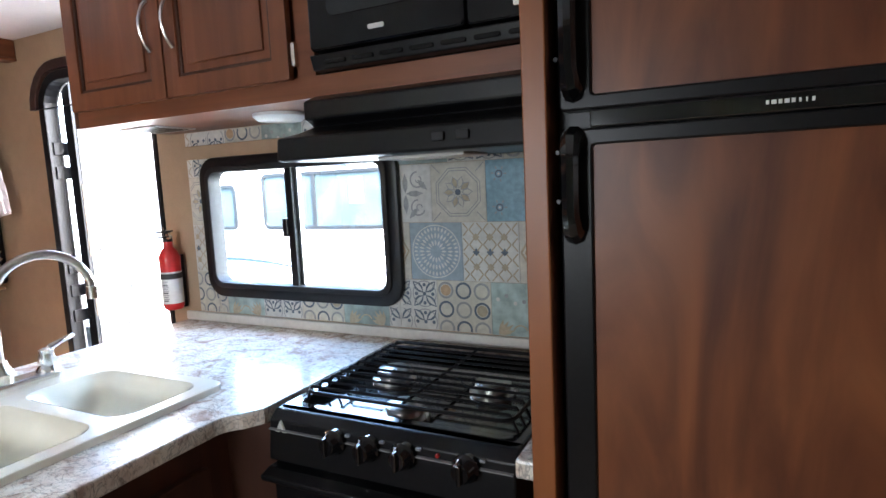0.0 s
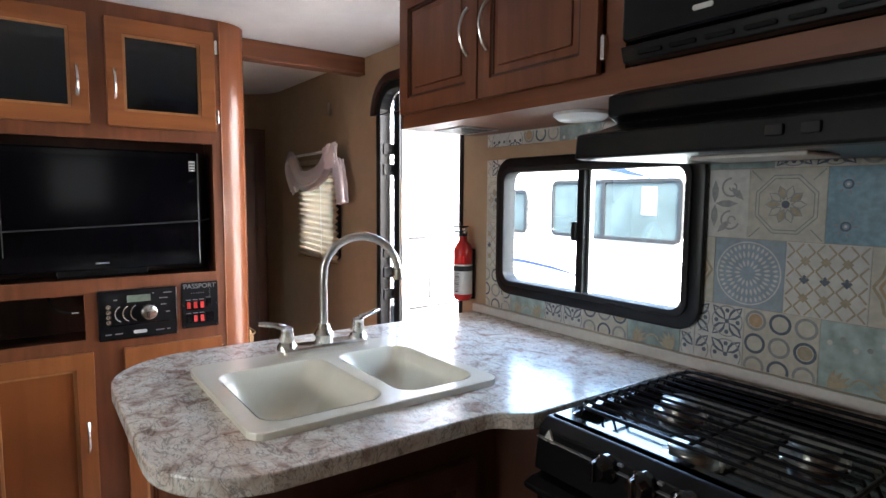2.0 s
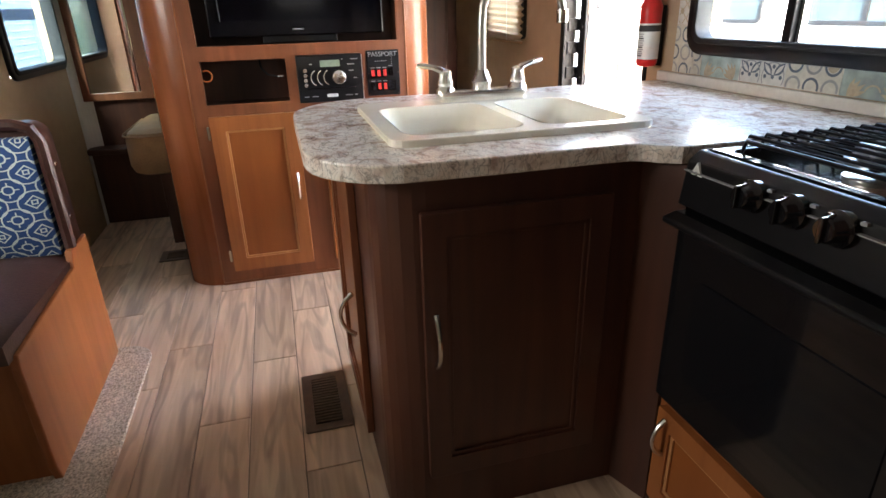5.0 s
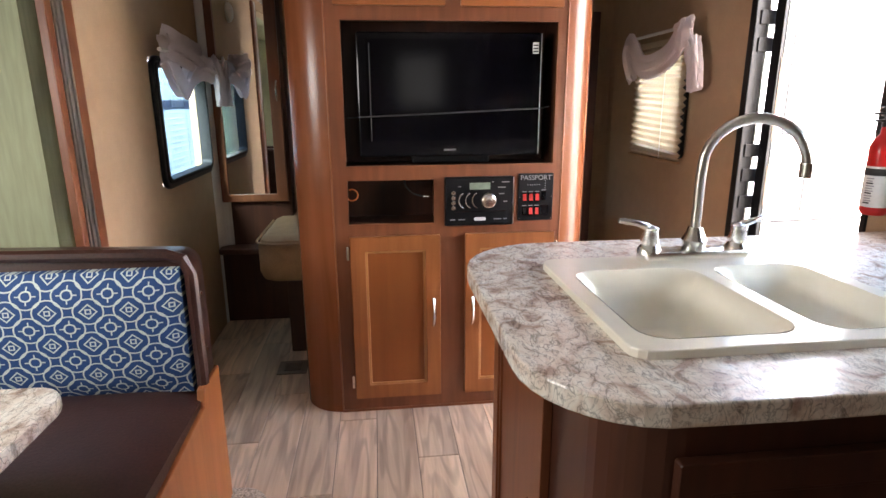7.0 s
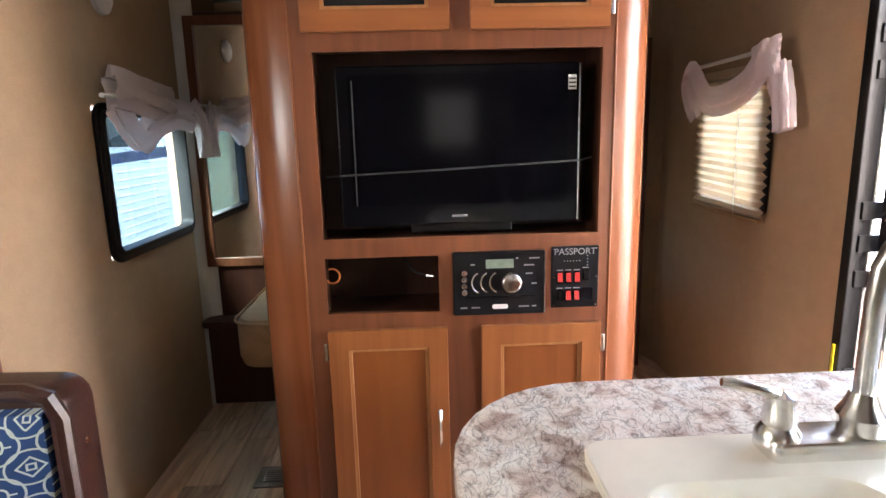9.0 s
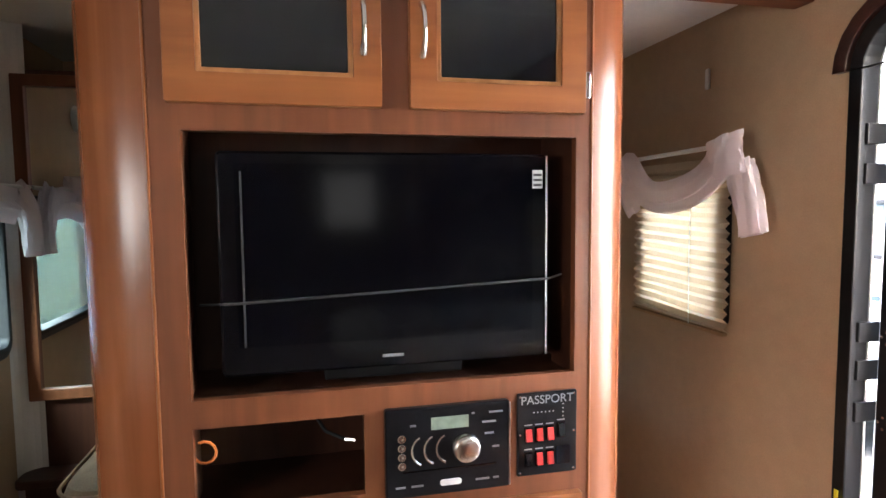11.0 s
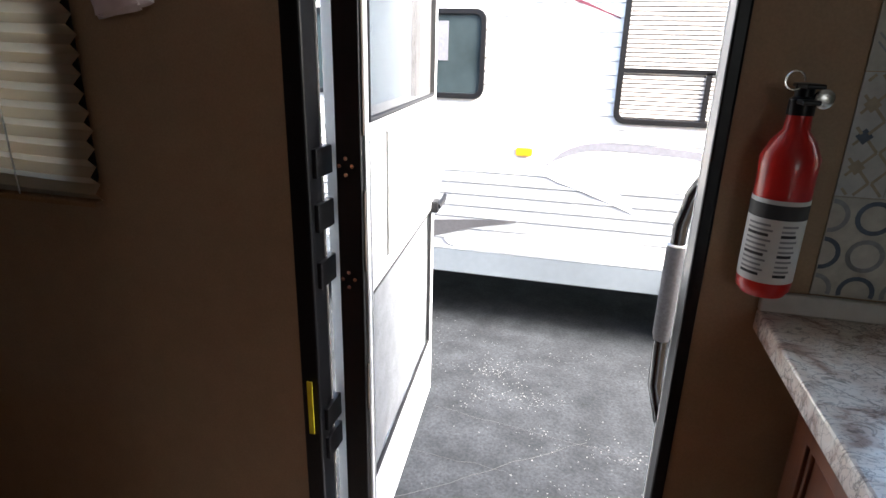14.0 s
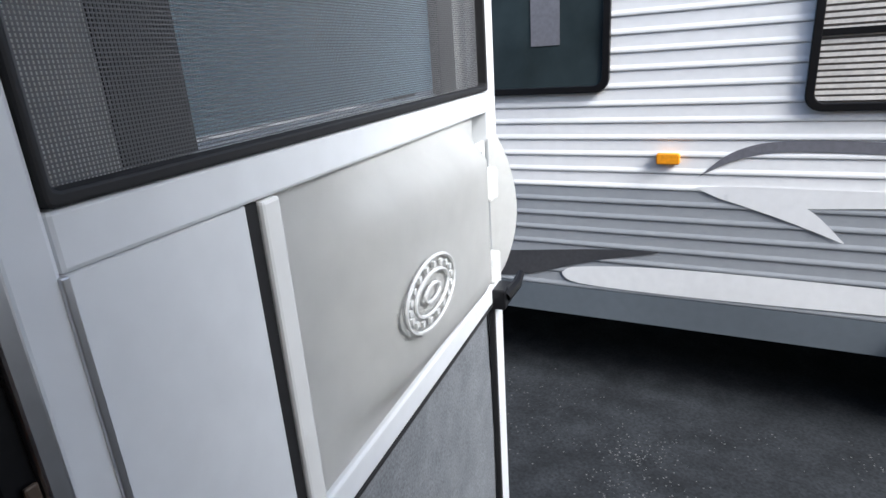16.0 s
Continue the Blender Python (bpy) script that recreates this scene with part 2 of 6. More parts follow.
LEATHER = plain("brown_vinyl_leather", (0.045, 0.017, 0.013), 0.3, grain=0.25, scale=140, bump=0.3)
RED = plain("red_enamel", (0.55, 0.012, 0.01), 0.3, grain=0.05, coat=0.3)
REDSWITCH = plain("red_switch", (0.5, 0.02, 0.015), 0.4)
LABEL = plain("paper_label", (0.72, 0.72, 0.69), 0.6, grain=0.04)
INK = plain("printed_ink", (0.03, 0.03, 0.03), 0.6)
GREYINK = plain("pale_print", (0.26, 0.26, 0.265), 0.6)
LCD = plain("lcd_glass", (0.2, 0.25, 0.19), 0.25)
YELLOW = plain("yellow_tape", (0.75, 0.62, 0.03), 0.5)
ORANGEWIRE = plain("orange_cable", (0.7, 0.2, 0.06), 0.5)
GAUZE = translucent("white_gauze", (0.86, 0.79, 0.81), 0.4)
PLEAT = translucent("cream_pleated_cloth", (0.56, 0.44, 0.31), 0.27)
MATTRESS = plain("tan_mattress_cloth", (0.36, 0.22, 0.11), 0.85, grain=0.12, scale=220, bump=0.3)
CARPET = plain("oatmeal_carpet", (0.52, 0.45, 0.37), 0.95, grain=0.6, scale=170, bump=1.0)
ASPHALT = plain("sealed_asphalt", (0.022, 0.024, 0.027), 0.85, grain=0.35, scale=70, bump=0.5, stain=0.35)
ASPHALT.node_tree.nodes["Principled BSDF"].inputs["Specular IOR Level"].default_value = 0.2
GREYCRACK = plain("asphalt_crack_grey", (0.05, 0.05, 0.052), 0.9)
CHALK = plain("dusty_asphalt_mark", (0.1, 0.1, 0.1), 0.9, grain=0.5, scale=50)
SIDING = plain("white_aluminium_siding", (0.8, 0.8, 0.8), 0.4, grain=0.03, scale=20, stain=0.04)
SIDINGGREY = plain("silver_aluminium_siding", (0.3, 0.315, 0.335), 0.4, grain=0.04, scale=20, stain=0.05)
DARKDECAL = plain("charcoal_decal", (0.06, 0.06, 0.065), 0.4)
SKIRT = plain("grey_skirt_panel", (0.13, 0.15, 0.17), 0.45, grain=0.05, scale=20)
GREYDECAL = plain("grey_decal", (0.16, 0.16, 0.18), 0.4)
MAROON = plain("maroon_decal", (0.1, 0.022, 0.035), 0.4)
BLUEDECAL = plain("blue_decal", (0.006, 0.015, 0.07), 0.4)
AMBERLENS = plain("amber_lens", (0.85, 0.32, 0.01), 0.3)
TYRE = plain("tyre_rubber", (0.02, 0.02, 0.021), 0.8)
GLASS = glass("window_glass")
TINTGLASS = plain("tinted_outside_glass", (0.028, 0.04, 0.044), 0.06, grain=0.3, scale=4, stain=0.3)
TINTGLASS.node_tree.nodes["Principled BSDF"].inputs["Specular IOR Level"].default_value = 0.22
PANE = translucent("pale_ribbed_glass", (0.78, 0.9, 0.92), 0.85, 0.15)
SMOKEGLASS = glass("smoked_window_glass", (0.3, 0.37, 0.4))
MESH = mesh_screen("insect_mesh", (0.11, 0.11, 0.114), 420.0, 0.5)
MESHGREY = plain("grey_lower_mesh", (0.19, 0.2, 0.215), 0.6, grain=0.3, scale=300, bump=0.4, stain=0.15)
MIRROR = plain("mirror_silver", (0.85, 0.86, 0.86), 0.02, 1.0, grain=0.0, stain=0.0)
ALU = plain("bare_aluminium", (0.62, 0.63, 0.65), 0.3, 1.0, grain=0.06)


# ---- mesh helpers ----
def lift(axis, u, v, w):
    return {"x": (w, u, v), "y": (u, w, v), "z": (u, v, w)}[axis]


def prism(bm, pts, axis, a, b):
    lo = [bm.verts.new(lift(axis, u, v, a)) for u, v in pts]
    hi = [bm.verts.new(lift(axis, u, v, b)) for u, v in pts]
    bm.faces.new(lo), bm.faces.new(hi[::-1])
    for i in range(len(pts)):
        j = (i + 1) % len(pts)
        bm.faces.new((lo[i], hi[i], hi[j], lo[j]))
    return bm


def ring(bm, outer, inner, axis, a, b):
    k = len(outer)
    vs = [[bm.verts.new(lift(axis, u, v, w)) for u, v in loop] for loop, w in ((outer, a), (inner, a), (outer, b), (inner, b))]
    for i in range(k):
        j = (i + 1) % k
        for p, q in ((0, 1), (1, 3), (3, 2), (2, 0)):
            bm.faces.new((vs[p][i], vs[p][j], vs[q][j], vs[q][i]))
    return bm


def rr(u0, v0, u1, v1, r=0.01, n=4):
    pts = []
    for cu, cv, s in ((u1 - r, v1 - r, 0), (u0 + r, v1 - r, 90), (u0 + r, v0 + r, 180), (u1 - r, v0 + r, 270)):
        for k in range(n + 1):
            t = radians(s + 90 * k / n)
            pts.append((cu + r * math.cos(t), cv + r * math.sin(t)))
    return pts


def box(bm, x0, y0, z0, x1, y1, z1):
    return prism(bm, [(x0, y0), (x1, y0), (x1, y1), (x0, y1)], "z", z0, z1)


def tube(bm, path, r, n=10, closed=False):
    path = [Vector(p) for p in path]
    rings, up = [], None
    for i, p in enumerate(path):
        d = (path[min(i + 1, len(path) - 1)] - path[max(i - 1, 0)]).normalized()
        if up is None:
            up = d.orthogonal().normalized()
        up = (up - d * up.dot(d)).normalized()
        side = d.cross(up)
        rad = r[i] if isinstance(r, (list, tuple)) else r
        rings.append([bm.verts.new(p + rad * (math.cos(2 * math.pi * k / n) * up + math.sin(2 * math.pi * k / n) * side)) for k in range(n)])
    for a, b in zip(rings, rings[1:]):
        for k in range(n):
            bm.faces.new((a[k], a[(k + 1) % n], b[(k + 1) % n], b[k]))
    bm.faces.new(rings[0][::-1]), bm.faces.new(rings[-1])
    return bm


def arc(c, r, a0, a1, n, f):
    return [f(c[0] + r * math.cos(radians(a0 + (a1 - a0) * k / n)), c[1] + r * math.sin(radians(a0 + (a1 - a0) * k / n))) for k in range(n + 1)]


def lathe(bm, prof, at, axis="z", n=24):
    """prof: rows of radius and height along the axis from at."""
    at = Vector(at)
    p = []
    for r, h in prof:
        loop = []
        for k in range(n):
            t = 2 * math.pi * k / n
            loop.append(bm.verts.new(at + Vector(lift(axis, max(r, 1e-4) * math.cos(t), max(r, 1e-4) * math.sin(t), h))))
        p.append(loop)
    for a, b in zip(p, p[1:]):
        for k in range(n):
            bm.faces.new((a[k], a[(k + 1) % n], b[(k + 1) % n], b[k]))
    bm.faces.new(p[0][::-1]), bm.faces.new(p[-1])
    return bm


def part(name, bm, mat, parent=None, label="", bevel=0.0, smooth=False):
    bmesh.ops.recalc_face_normals(bm, faces=bm.faces[:])
    if bevel:
        sharp = [e for e in bm.edges if len(e.link_faces) == 2 and e.calc_face_angle(0) > 0.6]
        bmesh.ops.bevel(bm, geom=sharp, offset=bevel, segments=2, profile=0.5, affect="EDGES", clamp_overlap=True)
    me = bpy.data.meshes.new(name)
    bm.to_mesh(me)
    bm.free()
    if smooth:
        for p in me.polygons:
            p.use_smooth = True
        me.set_sharp_from_angle(angle=radians(40))
    for k in mat if isinstance(mat, (list, tuple)) else (mat,):
        me.materials.append(k)
    ob = new(name, me)
    if parent:
        ob.parent = parent
        if parent.type == "EMPTY" or parent.location.length:
            ob.matrix_parent_inverse = Matrix.Translation(parent.location).inverted()
    if label:
        tagged(ob, label)
    return ob


def thing(name, label, category, at=(0, 0, 0), group=""):
    ob = new(name)
    ob.location, ob.empty_display_size = at, 0.05
    return tagged(ob, label, category, group)


def setting(name, bm, mat, label="", bevel=0.0):
    return tagged(part(name, bm, mat, None, label, bevel), kind="structure")


def B():
    return bmesh.new()


def boxp(name, c, mat, parent, label="", bevel=0.003):
    return part(name, box(B(), *c), mat, parent, label, bevel)


def text_part(name, words, at, size, axis, mat, parent, label=""):
    """Words with the built-in font, turned to face +x, -y or -x, as a mesh."""
    cu = bpy.data.curves.new(name, "FONT")
    cu.body, cu.size, cu.extrude, cu.align_x, cu.align_y = words, size, 0.0004, "CENTER", "CENTER"
    tmp = bpy.data.objects.new(name, cu)
    me = bpy.data.meshes.new_from_object(tmp)
    bpy.data.objects.remove(tmp)
    me.transform(pose(*at, 90, 0, {"+x": 90, "-y": 0, "-x": -90}[axis]))
    me.materials.append(mat)
    ob = new(name, me)
    ob.parent = parent
    ob.matrix_parent_inverse = Matrix.Translation(parent.location).inverted()
    return tagged(ob, label)


# ---- the trailer's shell ----
YN, YS, XW, XE, TOP = 1.53, -0.83, -4.17, 2.4, 2.01
wall_n = B()
for c in ((XW, YN, -0.15, -3.43, 1.575, TOP + 0.05), (-3.43, YN, -0.15, -2.99, 1.575, 0.99), (-3.43, YN, 1.47, -2.99, 1.575, TOP + 0.05), (-2.99, YN, -0.15, -2.535, 1.575, TOP + 0.05),
          (-2.535, YN, 1.83, -1.878, 1.575, TOP + 0.05), (-2.535, YN, -0.15, -1.878, 1.575, -0.02), (-1.878, YN, -0.15, -1.62, 1.575, TOP + 0.05),
          (-1.62, YN, -0.15, -0.87, 1.575, 1.0), (-1.62, YN, 1.44, -0.87, 1.575, TOP + 0.05), (-0.87, YN, -0.15, XE, 1.575, TOP + 0.05)):
    box(wall_n, *c)
for cx, s in ((-2.535, 1), (-1.878, -1)):
    prism(wall_n, [(cx, 1.83)] + arc((cx + s * 0.12, 1.71), 0.12, 180 if s > 0 else 0, 90, 6, lambda u, v: (u, v)), "y", YN, 1.575)
setting("wall_north", wall_n, WALL)
wall_s = B()
for c in ((XW, -0.9, -0.15, -3.55, YS, TOP + 0.05), (-3.55, -0.9, -0.15, -2.84, YS, 0.9), (-3.55, -0.9, 1.42, -2.84, YS, TOP + 0.05), (-2.84, -0.9, -0.15, -2.22, YS, TOP + 0.05),
          (-2.22, -0.9, 1.93, 0.75, YS, TOP + 0.05), (0.75, -0.9, -0.15, XE, YS, TOP + 0.05)):
    box(wall_s, *c)
setting("wall_south", wall_s, WALL)
wall_w = box(B(), XW - 0.07, -0.9, -0.15, XW, 1.6, TOP + 0.05)
setting("wall_west", wall_w, WALL)
wall_e = B()
for c in ((XE, -0.9, -0.15, XE + 0.07, 0.3, TOP + 0.05), (XE, 0.9, -0.15, XE + 0.07, 1.6, TOP + 0.05), (XE, 0.3, -0.15, XE + 0.07, 0.9, 1.15), (XE, 0.3, 1.75, XE + 0.07, 0.9, TOP + 0.05)):
    box(wall_e, *c)
setting("wall_east", wall_e, WALL)
slide = B()
for c in ((-2.23, -1.67, -0.15, -2.12, -0.895, 1.96), (0.65, -1.67, -0.15, 0.76, -0.9, 1.95), (-2.12, -1.67, -0.15, 0.65, -1.6, 0.92), (-2.12, -1.67, 1.58, 0.65, -1.6, 1.95),
          (-2.12, -1.67, 0.92, -1.5, -1.6, 1.58), (-0.2, -1.67, 0.92, 0.65, -1.6, 1.58), (-2.19, -1.67, 1.95, 0.72, -0.9, 2.0)):
    box(slide, *c)
setting("wall_slideout", slide, SLIDEWALL)
ceiling = box(B(), XW, -0.9, TOP, XE, 1.6, TOP + 0.06)
box(ceiling, -1.795, -0.83, TOP - 0.004, -1.785, YN, TOP)
setting("ceiling", ceiling, CEIL)
setting("floor_base", box(B(), XW, -1.67, -0.15, XE, 1.6, -0.006), GAP)
# curved white corner where the bedroom wall meets the front cap
cove = B()
prism(cove, [(XW, YN), (XW, YN - 0.3)] + arc((XW + 0.3, YN - 0.3), 0.3, 180, 90, 8, lambda u, v: (u, v)), "z", 0, TOP)
setting("trim_corner_north", cove, WALL)
cove = B()
prism(cove, [(-3.64, YS), (-3.64, YS + 0.07)] + arc((-3.57, YS + 0.07), 0.07, 180, 270, 6, lambda u, v: (u, v)), "z", 0, TOP)
setting("trim_corner_south", cove, CEIL)
# wood and metal strips round the slide-out's opening
trim = box(B(), -2.25, YS, 0, -2.19, YS + 0.018, 1.96)
setting("trim_slideout_wood", trim, CHERRY, bevel=0.004)
trim = B()
for k in range(4):
    box(trim, -2.19 + 0.014 * k, YS - 0.005, 0, -2.18 + 0.014 * k, YS + 0.02 - 0.004 * (k % 2), 1.96)
setting("trim_slideout_seal", trim, ALU)
setting("trim_slideout_inner", box(B(), -2.134, YS - 0.01, 0, -2.1, YS + 0.015, 1.96), CHERRY, bevel=0.003)
# wood header over the bedroom opening
beam = box(B(), -2.74, 0.86, 1.93, -2.68, YN, TOP)
box(beam, -2.745, 0.86, 1.922, -2.675, YN, 1.935)
setting("beam_bedroom", beam, CHERRY_Y, bevel=0.006)

# ---- ground outside ----
GZ = -0.78
setting("ground", box(B(), -400, -400, GZ - 0.1, 400, 400, GZ), ASPHALT)


# ---- kitchen ----
def edge_top():
    """Plan of the worktop: back along the wall, rounded peninsula, hollow curve into the stove."""
    f = lambda u, v: (u, v)
    p = [(-0.876, YN), (-1.785, YN), (-1.785, 0.52)]
    p += arc((-1.555, 0.49), 0.23, 180, 270, 8, f)
    p += arc((-1.12, 0.45), 0.19, 270, 352, 8, f)
    p += [(-0.928, 0.6), (-0.93, 0.78)] + arc((-0.87, 0.86), 0.06, 190, 120, 5, f) + [(-0.876, 0.95)]
    return p


worktop = thing("worktop", "cream and brown stone-look laminate worktop on the peninsula", "worktop", (-1.4, 1.0, 0.83))
SX0, SX1, SY0, SY1 = -1.567, -1.058, 0.428, 1.022


def slab_with_holes(outer, holes, z0, z1):
    bm = B()
    edges = []
    for loop in (outer, *holes):
        vs = [bm.verts.new((u, v, z1)) for u, v in loop]
        edges += [bm.edges.new((vs[i], vs[(i + 1) % len(vs)])) for i in range(len(vs))]
    bmesh.ops.triangle_fill(bm, edges=edges, use_beauty=True)
    made = bmesh.ops.extrude_face_region(bm, geom=bm.faces[:])["geom"]
    bmesh.ops.translate(bm, verts=[g for g in made if isinstance(g, bmesh.types.BMVert)], vec=(0, 0, z0 - z1))
    return bm


part("slab", slab_with_holes(edge_top(), (rr(SX0 + 0.02, SY0 + 0.02, SX1 - 0.02, SY1 - 0.02, 0.05),), 0.843, 0.878), STONE, worktop, bevel=0.009)
part("slab", box(B(), -0.306, 0.93, 0.843, -0.247, 1.5, 0.878), STONE, worktop, bevel=0.006)
part("slab", box(B(), -0.876, 1.48, 0.843, -0.247, YN, 0.878), STONE, worktop, bevel=0.003)
setting("trim_window_head", box(B(), -1.715, YN - 0.014, 1.456, -0.8, YN - 0.002, 1.503), WALL, bevel=0.003)
setting("trim_backsplash", box(B(), -1.785, YN - 0.016, 0.879, -0.247, YN - 0.002, 0.91), TRIMWHITE, bevel=0.003)


def local_part(name, bm, mat, parent, label="", bevel=0.0, smooth=False):
    """A part whose mesh is drawn in its parent's own axes."""
    ob = part(name, bm, mat, None, label, bevel, smooth)
    ob.parent = parent
    return ob


def panel_door(parent, axis, face, u0, u1, v0, v1, out, frame_m, panel_m, fw=0.055, raised=False, panel_label=""):
    """A framed cabinet door: stiles and rails with a sunk or raised panel. out: +1 or -1 along the axis."""
    door = part("door", ring(B(), rr(u0, v0, u1, v1, 0.004, 2), rr(u0 + fw, v0 + fw, u1 - fw, v1 - fw, 0.002, 2), axis, face, face + out * 0.019), frame_m, parent, bevel=0.0025)
    # bead colour draws the panel edge: pale as a highlight, darker on raised doors
    part("bead", ring(B(), rr(u0 + fw - 0.001, v0 + fw - 0.001, u1 - fw + 0.001, v1 - fw + 0.001, 0.002, 2), rr(u0 + fw + 0.009, v0 + fw + 0.009, u1 - fw - 0.009, v1 - fw - 0.009, 0.002, 2), axis, face, face + out * 0.0135), BEADGLINT if frame_m in (MAPLE, MAPLE_Y) else DARKWOOD if raised else frame_m, door, bevel=0.003)
    bm = prism(B(), rr(u0 + fw + 0.004, v0 + fw + 0.004, u1 - fw - 0.004, v1 - fw - 0.004, 0.002, 2), axis, face + out * 0.001, face + out * 0.008)
    part("panel", bm, panel_m, door, panel_label)
    if raised:
        part("raised_field", prism(B(), rr(u0 + fw + 0.03, v0 + fw + 0.03, u1 - fw - 0.03, v1 - fw - 0.03, 0.003, 2), axis, face + out * 0.006, face + out * 0.015), panel_m, door, bevel=0.006)
    return door


def pull(parent, axis, face, u, v, out, length=0.1, bow=0.028):
    """A bowed metal pull, upright, with two feet."""
    pts = [lift(axis, u, v + length * (k / 8 - 0.5), face + out * (0.002 + bow * math.sin(math.pi * k / 8) ** 0.7)) for k in range(9)]
    return part("handle", tube(B(), pts, [0.0075, 0.006, 0.005, 0.005, 0.005, 0.005, 0.005, 0.006, 0.0075], 8), CHROME, parent, "satin nickel bowed pull", smooth=True)


def hinge(parent, axis, face, u, v, out):
    return part("hinge", prism(B(), rr(u - 0.006, v - 0.028, u + 0.006, v + 0.028, 0.005, 3), axis, face, face + out * 0.014), CHROME, parent, "nickel hinge", bevel=0.002)


# peninsula cabinet under the worktop
pen = thing("base_cabinet", "dark cherry peninsula cabinet under the stone-look worktop", "cabinet", (-1.35, 0.9, 0))
f = lambda u, v: (u, v)
plan = [(-1.70, 1.5), (-1.70, 0.37)] + [(-1.12, 0.37)] + arc((-1.07, 0.47), 0.1, 270, 360, 6, f) + [(-0.97, 0.93), (-0.872, 0.97), (-0.872, 1.5)]
# dark wood, its colour deepened further for shade on the room-facing side
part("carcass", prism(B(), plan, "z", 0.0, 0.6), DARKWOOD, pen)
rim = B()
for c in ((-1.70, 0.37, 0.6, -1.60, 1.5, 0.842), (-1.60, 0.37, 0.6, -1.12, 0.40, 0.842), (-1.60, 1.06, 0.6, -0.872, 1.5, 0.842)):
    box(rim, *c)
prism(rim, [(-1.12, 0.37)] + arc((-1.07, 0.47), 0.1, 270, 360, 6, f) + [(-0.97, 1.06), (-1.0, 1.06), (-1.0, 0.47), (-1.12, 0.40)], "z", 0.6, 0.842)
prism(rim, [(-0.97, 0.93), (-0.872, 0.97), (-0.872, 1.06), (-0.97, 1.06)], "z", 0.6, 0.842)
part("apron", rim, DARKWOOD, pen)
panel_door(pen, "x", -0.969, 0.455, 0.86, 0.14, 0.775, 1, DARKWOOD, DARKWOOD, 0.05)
pull(pen, "x", -0.95, 0.478, 0.5, 1, 0.12)
panel_door(pen, "y", 0.369, -1.68, -1.24, 0.06, 0.79, -1, CHERRY, CHERRY, 0.05)
pull(pen, "y", 0.35, -1.30, 0.4, -1, 0.12, 0.035)

for y0, y1 in ((0.62, 1.02), (1.06, 1.46)):
    panel_door(pen, "x", -1.701, y0, y1, 0.1, 0.78, -1, CHERRY, CHERRY, 0.05)

# sink
sink = thing("sink", "bisque double-bowl kitchen sink set in the worktop", "sink", (-1.31, 0.73, 0.89))
R0 = rr(SX0, SY0, SX1, SY1, 0.035)
hA, hB = (-1.462, 0.466, -1.098, 0.735), (-1.462, 0.775, -1.098, 0.985)


def bowl(h, depth, r):
    bm = B()
    loops = []
    for inset, z in ((0, 0.893), (0.008, 0.884), (0.016, 0.86), (0.03, 0.893 - depth + 0.03), (0.06, 0.893 - depth)):
        loops.append([bm.verts.new((u, v, z)) for u, v in rr(h[0] + inset, h[1] + inset, h[2] - inset, h[3] - inset, max(r, 0.02), 5)])
    for a, b in zip(loops, loops[1:]):
        for i in range(len(a)):
            j = (i + 1) % len(a)
            bm.faces.new((a[i], a[j], b[j], b[i]))
    bm.faces.new(loops[-1])
    bmesh.ops.recalc_face_normals(bm, faces=bm.faces[:])
    return bm


part("rim", slab_with_holes(R0, (rr(*hA, 0.05, 5), rr(*hB, 0.05, 5)), 0.8765, 0.893), BISQUE, sink, bevel=0.005)
for h, d in ((hA, 0.115), (hB, 0.1)):
    part("bowl", bowl(h, d, 0.05), BISQUE, sink, smooth=True)

faucet = thing("faucet", "brushed nickel gooseneck kitchen faucet with two levers", "faucet", (-1.515, 0.772, 0.893))
FX, FY = -1.515, 0.772
part("base", prism(B(), rr(FX - 0.028, FY - 0.125, FX + 0.028, FY + 0.125, 0.012), "z", 0.8925, 0.921), CHROME, faucet, bevel=0.006, smooth=True)
part("collar", lathe(B(), ((0.026, 0), (0.024, 0.02), (0.028, 0.03), (0.02, 0.045), (0.015, 0.06)), (FX, FY, 0.912)), CHROME, faucet, smooth=True)
dx, dy = 0.29, 0.957
neck = [(FX, FY, 0.95), (FX, FY, 1.02), (FX, FY, 1.085)]
for k in range(1, 14):
    t = radians(180 - 13.8 * k)
    s = 0.106 * (1 + math.cos(t))
    neck.append((FX + dx * s, FY + dy * s, 1.105 + 0.106 * math.sin(t)))
part("spout", tube(B(), neck, 0.0115, 12), STEEL, faucet, smooth=True)
end = Vector(neck[-1])
part("aerator", tube(B(), (end + Vector((0, 0, 0.012)), end - Vector((0, 0, 0.012)), end - Vector((0, 0, 0.02))), 0.0155, 12), CHROME, faucet, smooth=True)
for s in (-1, 1):
    hy = FY + s * 0.105
    v = part("valve", lathe(B(), ((0.027, 0), (0.026, 0.012), (0.019, 0.022), (0.021, 0.03), (0.016, 0.048), (0.017, 0.06), (0.006, 0.066)), (FX, hy, 0.912)), CHROME, faucet, smooth=True)
    part("lever", tube(B(), ((FX, hy, 0.962), (FX, hy + s * 0.01, 0.975), (FX + 0.004, hy + s * 0.035, 0.984), (FX - 0.004, hy + s * 0.06, 0.988), (FX - 0.006, hy + s * 0.074, 0.99)), [0.011, 0.009, 0.0065, 0.0075, 0.0055], 10), CHROME, v, smooth=True)

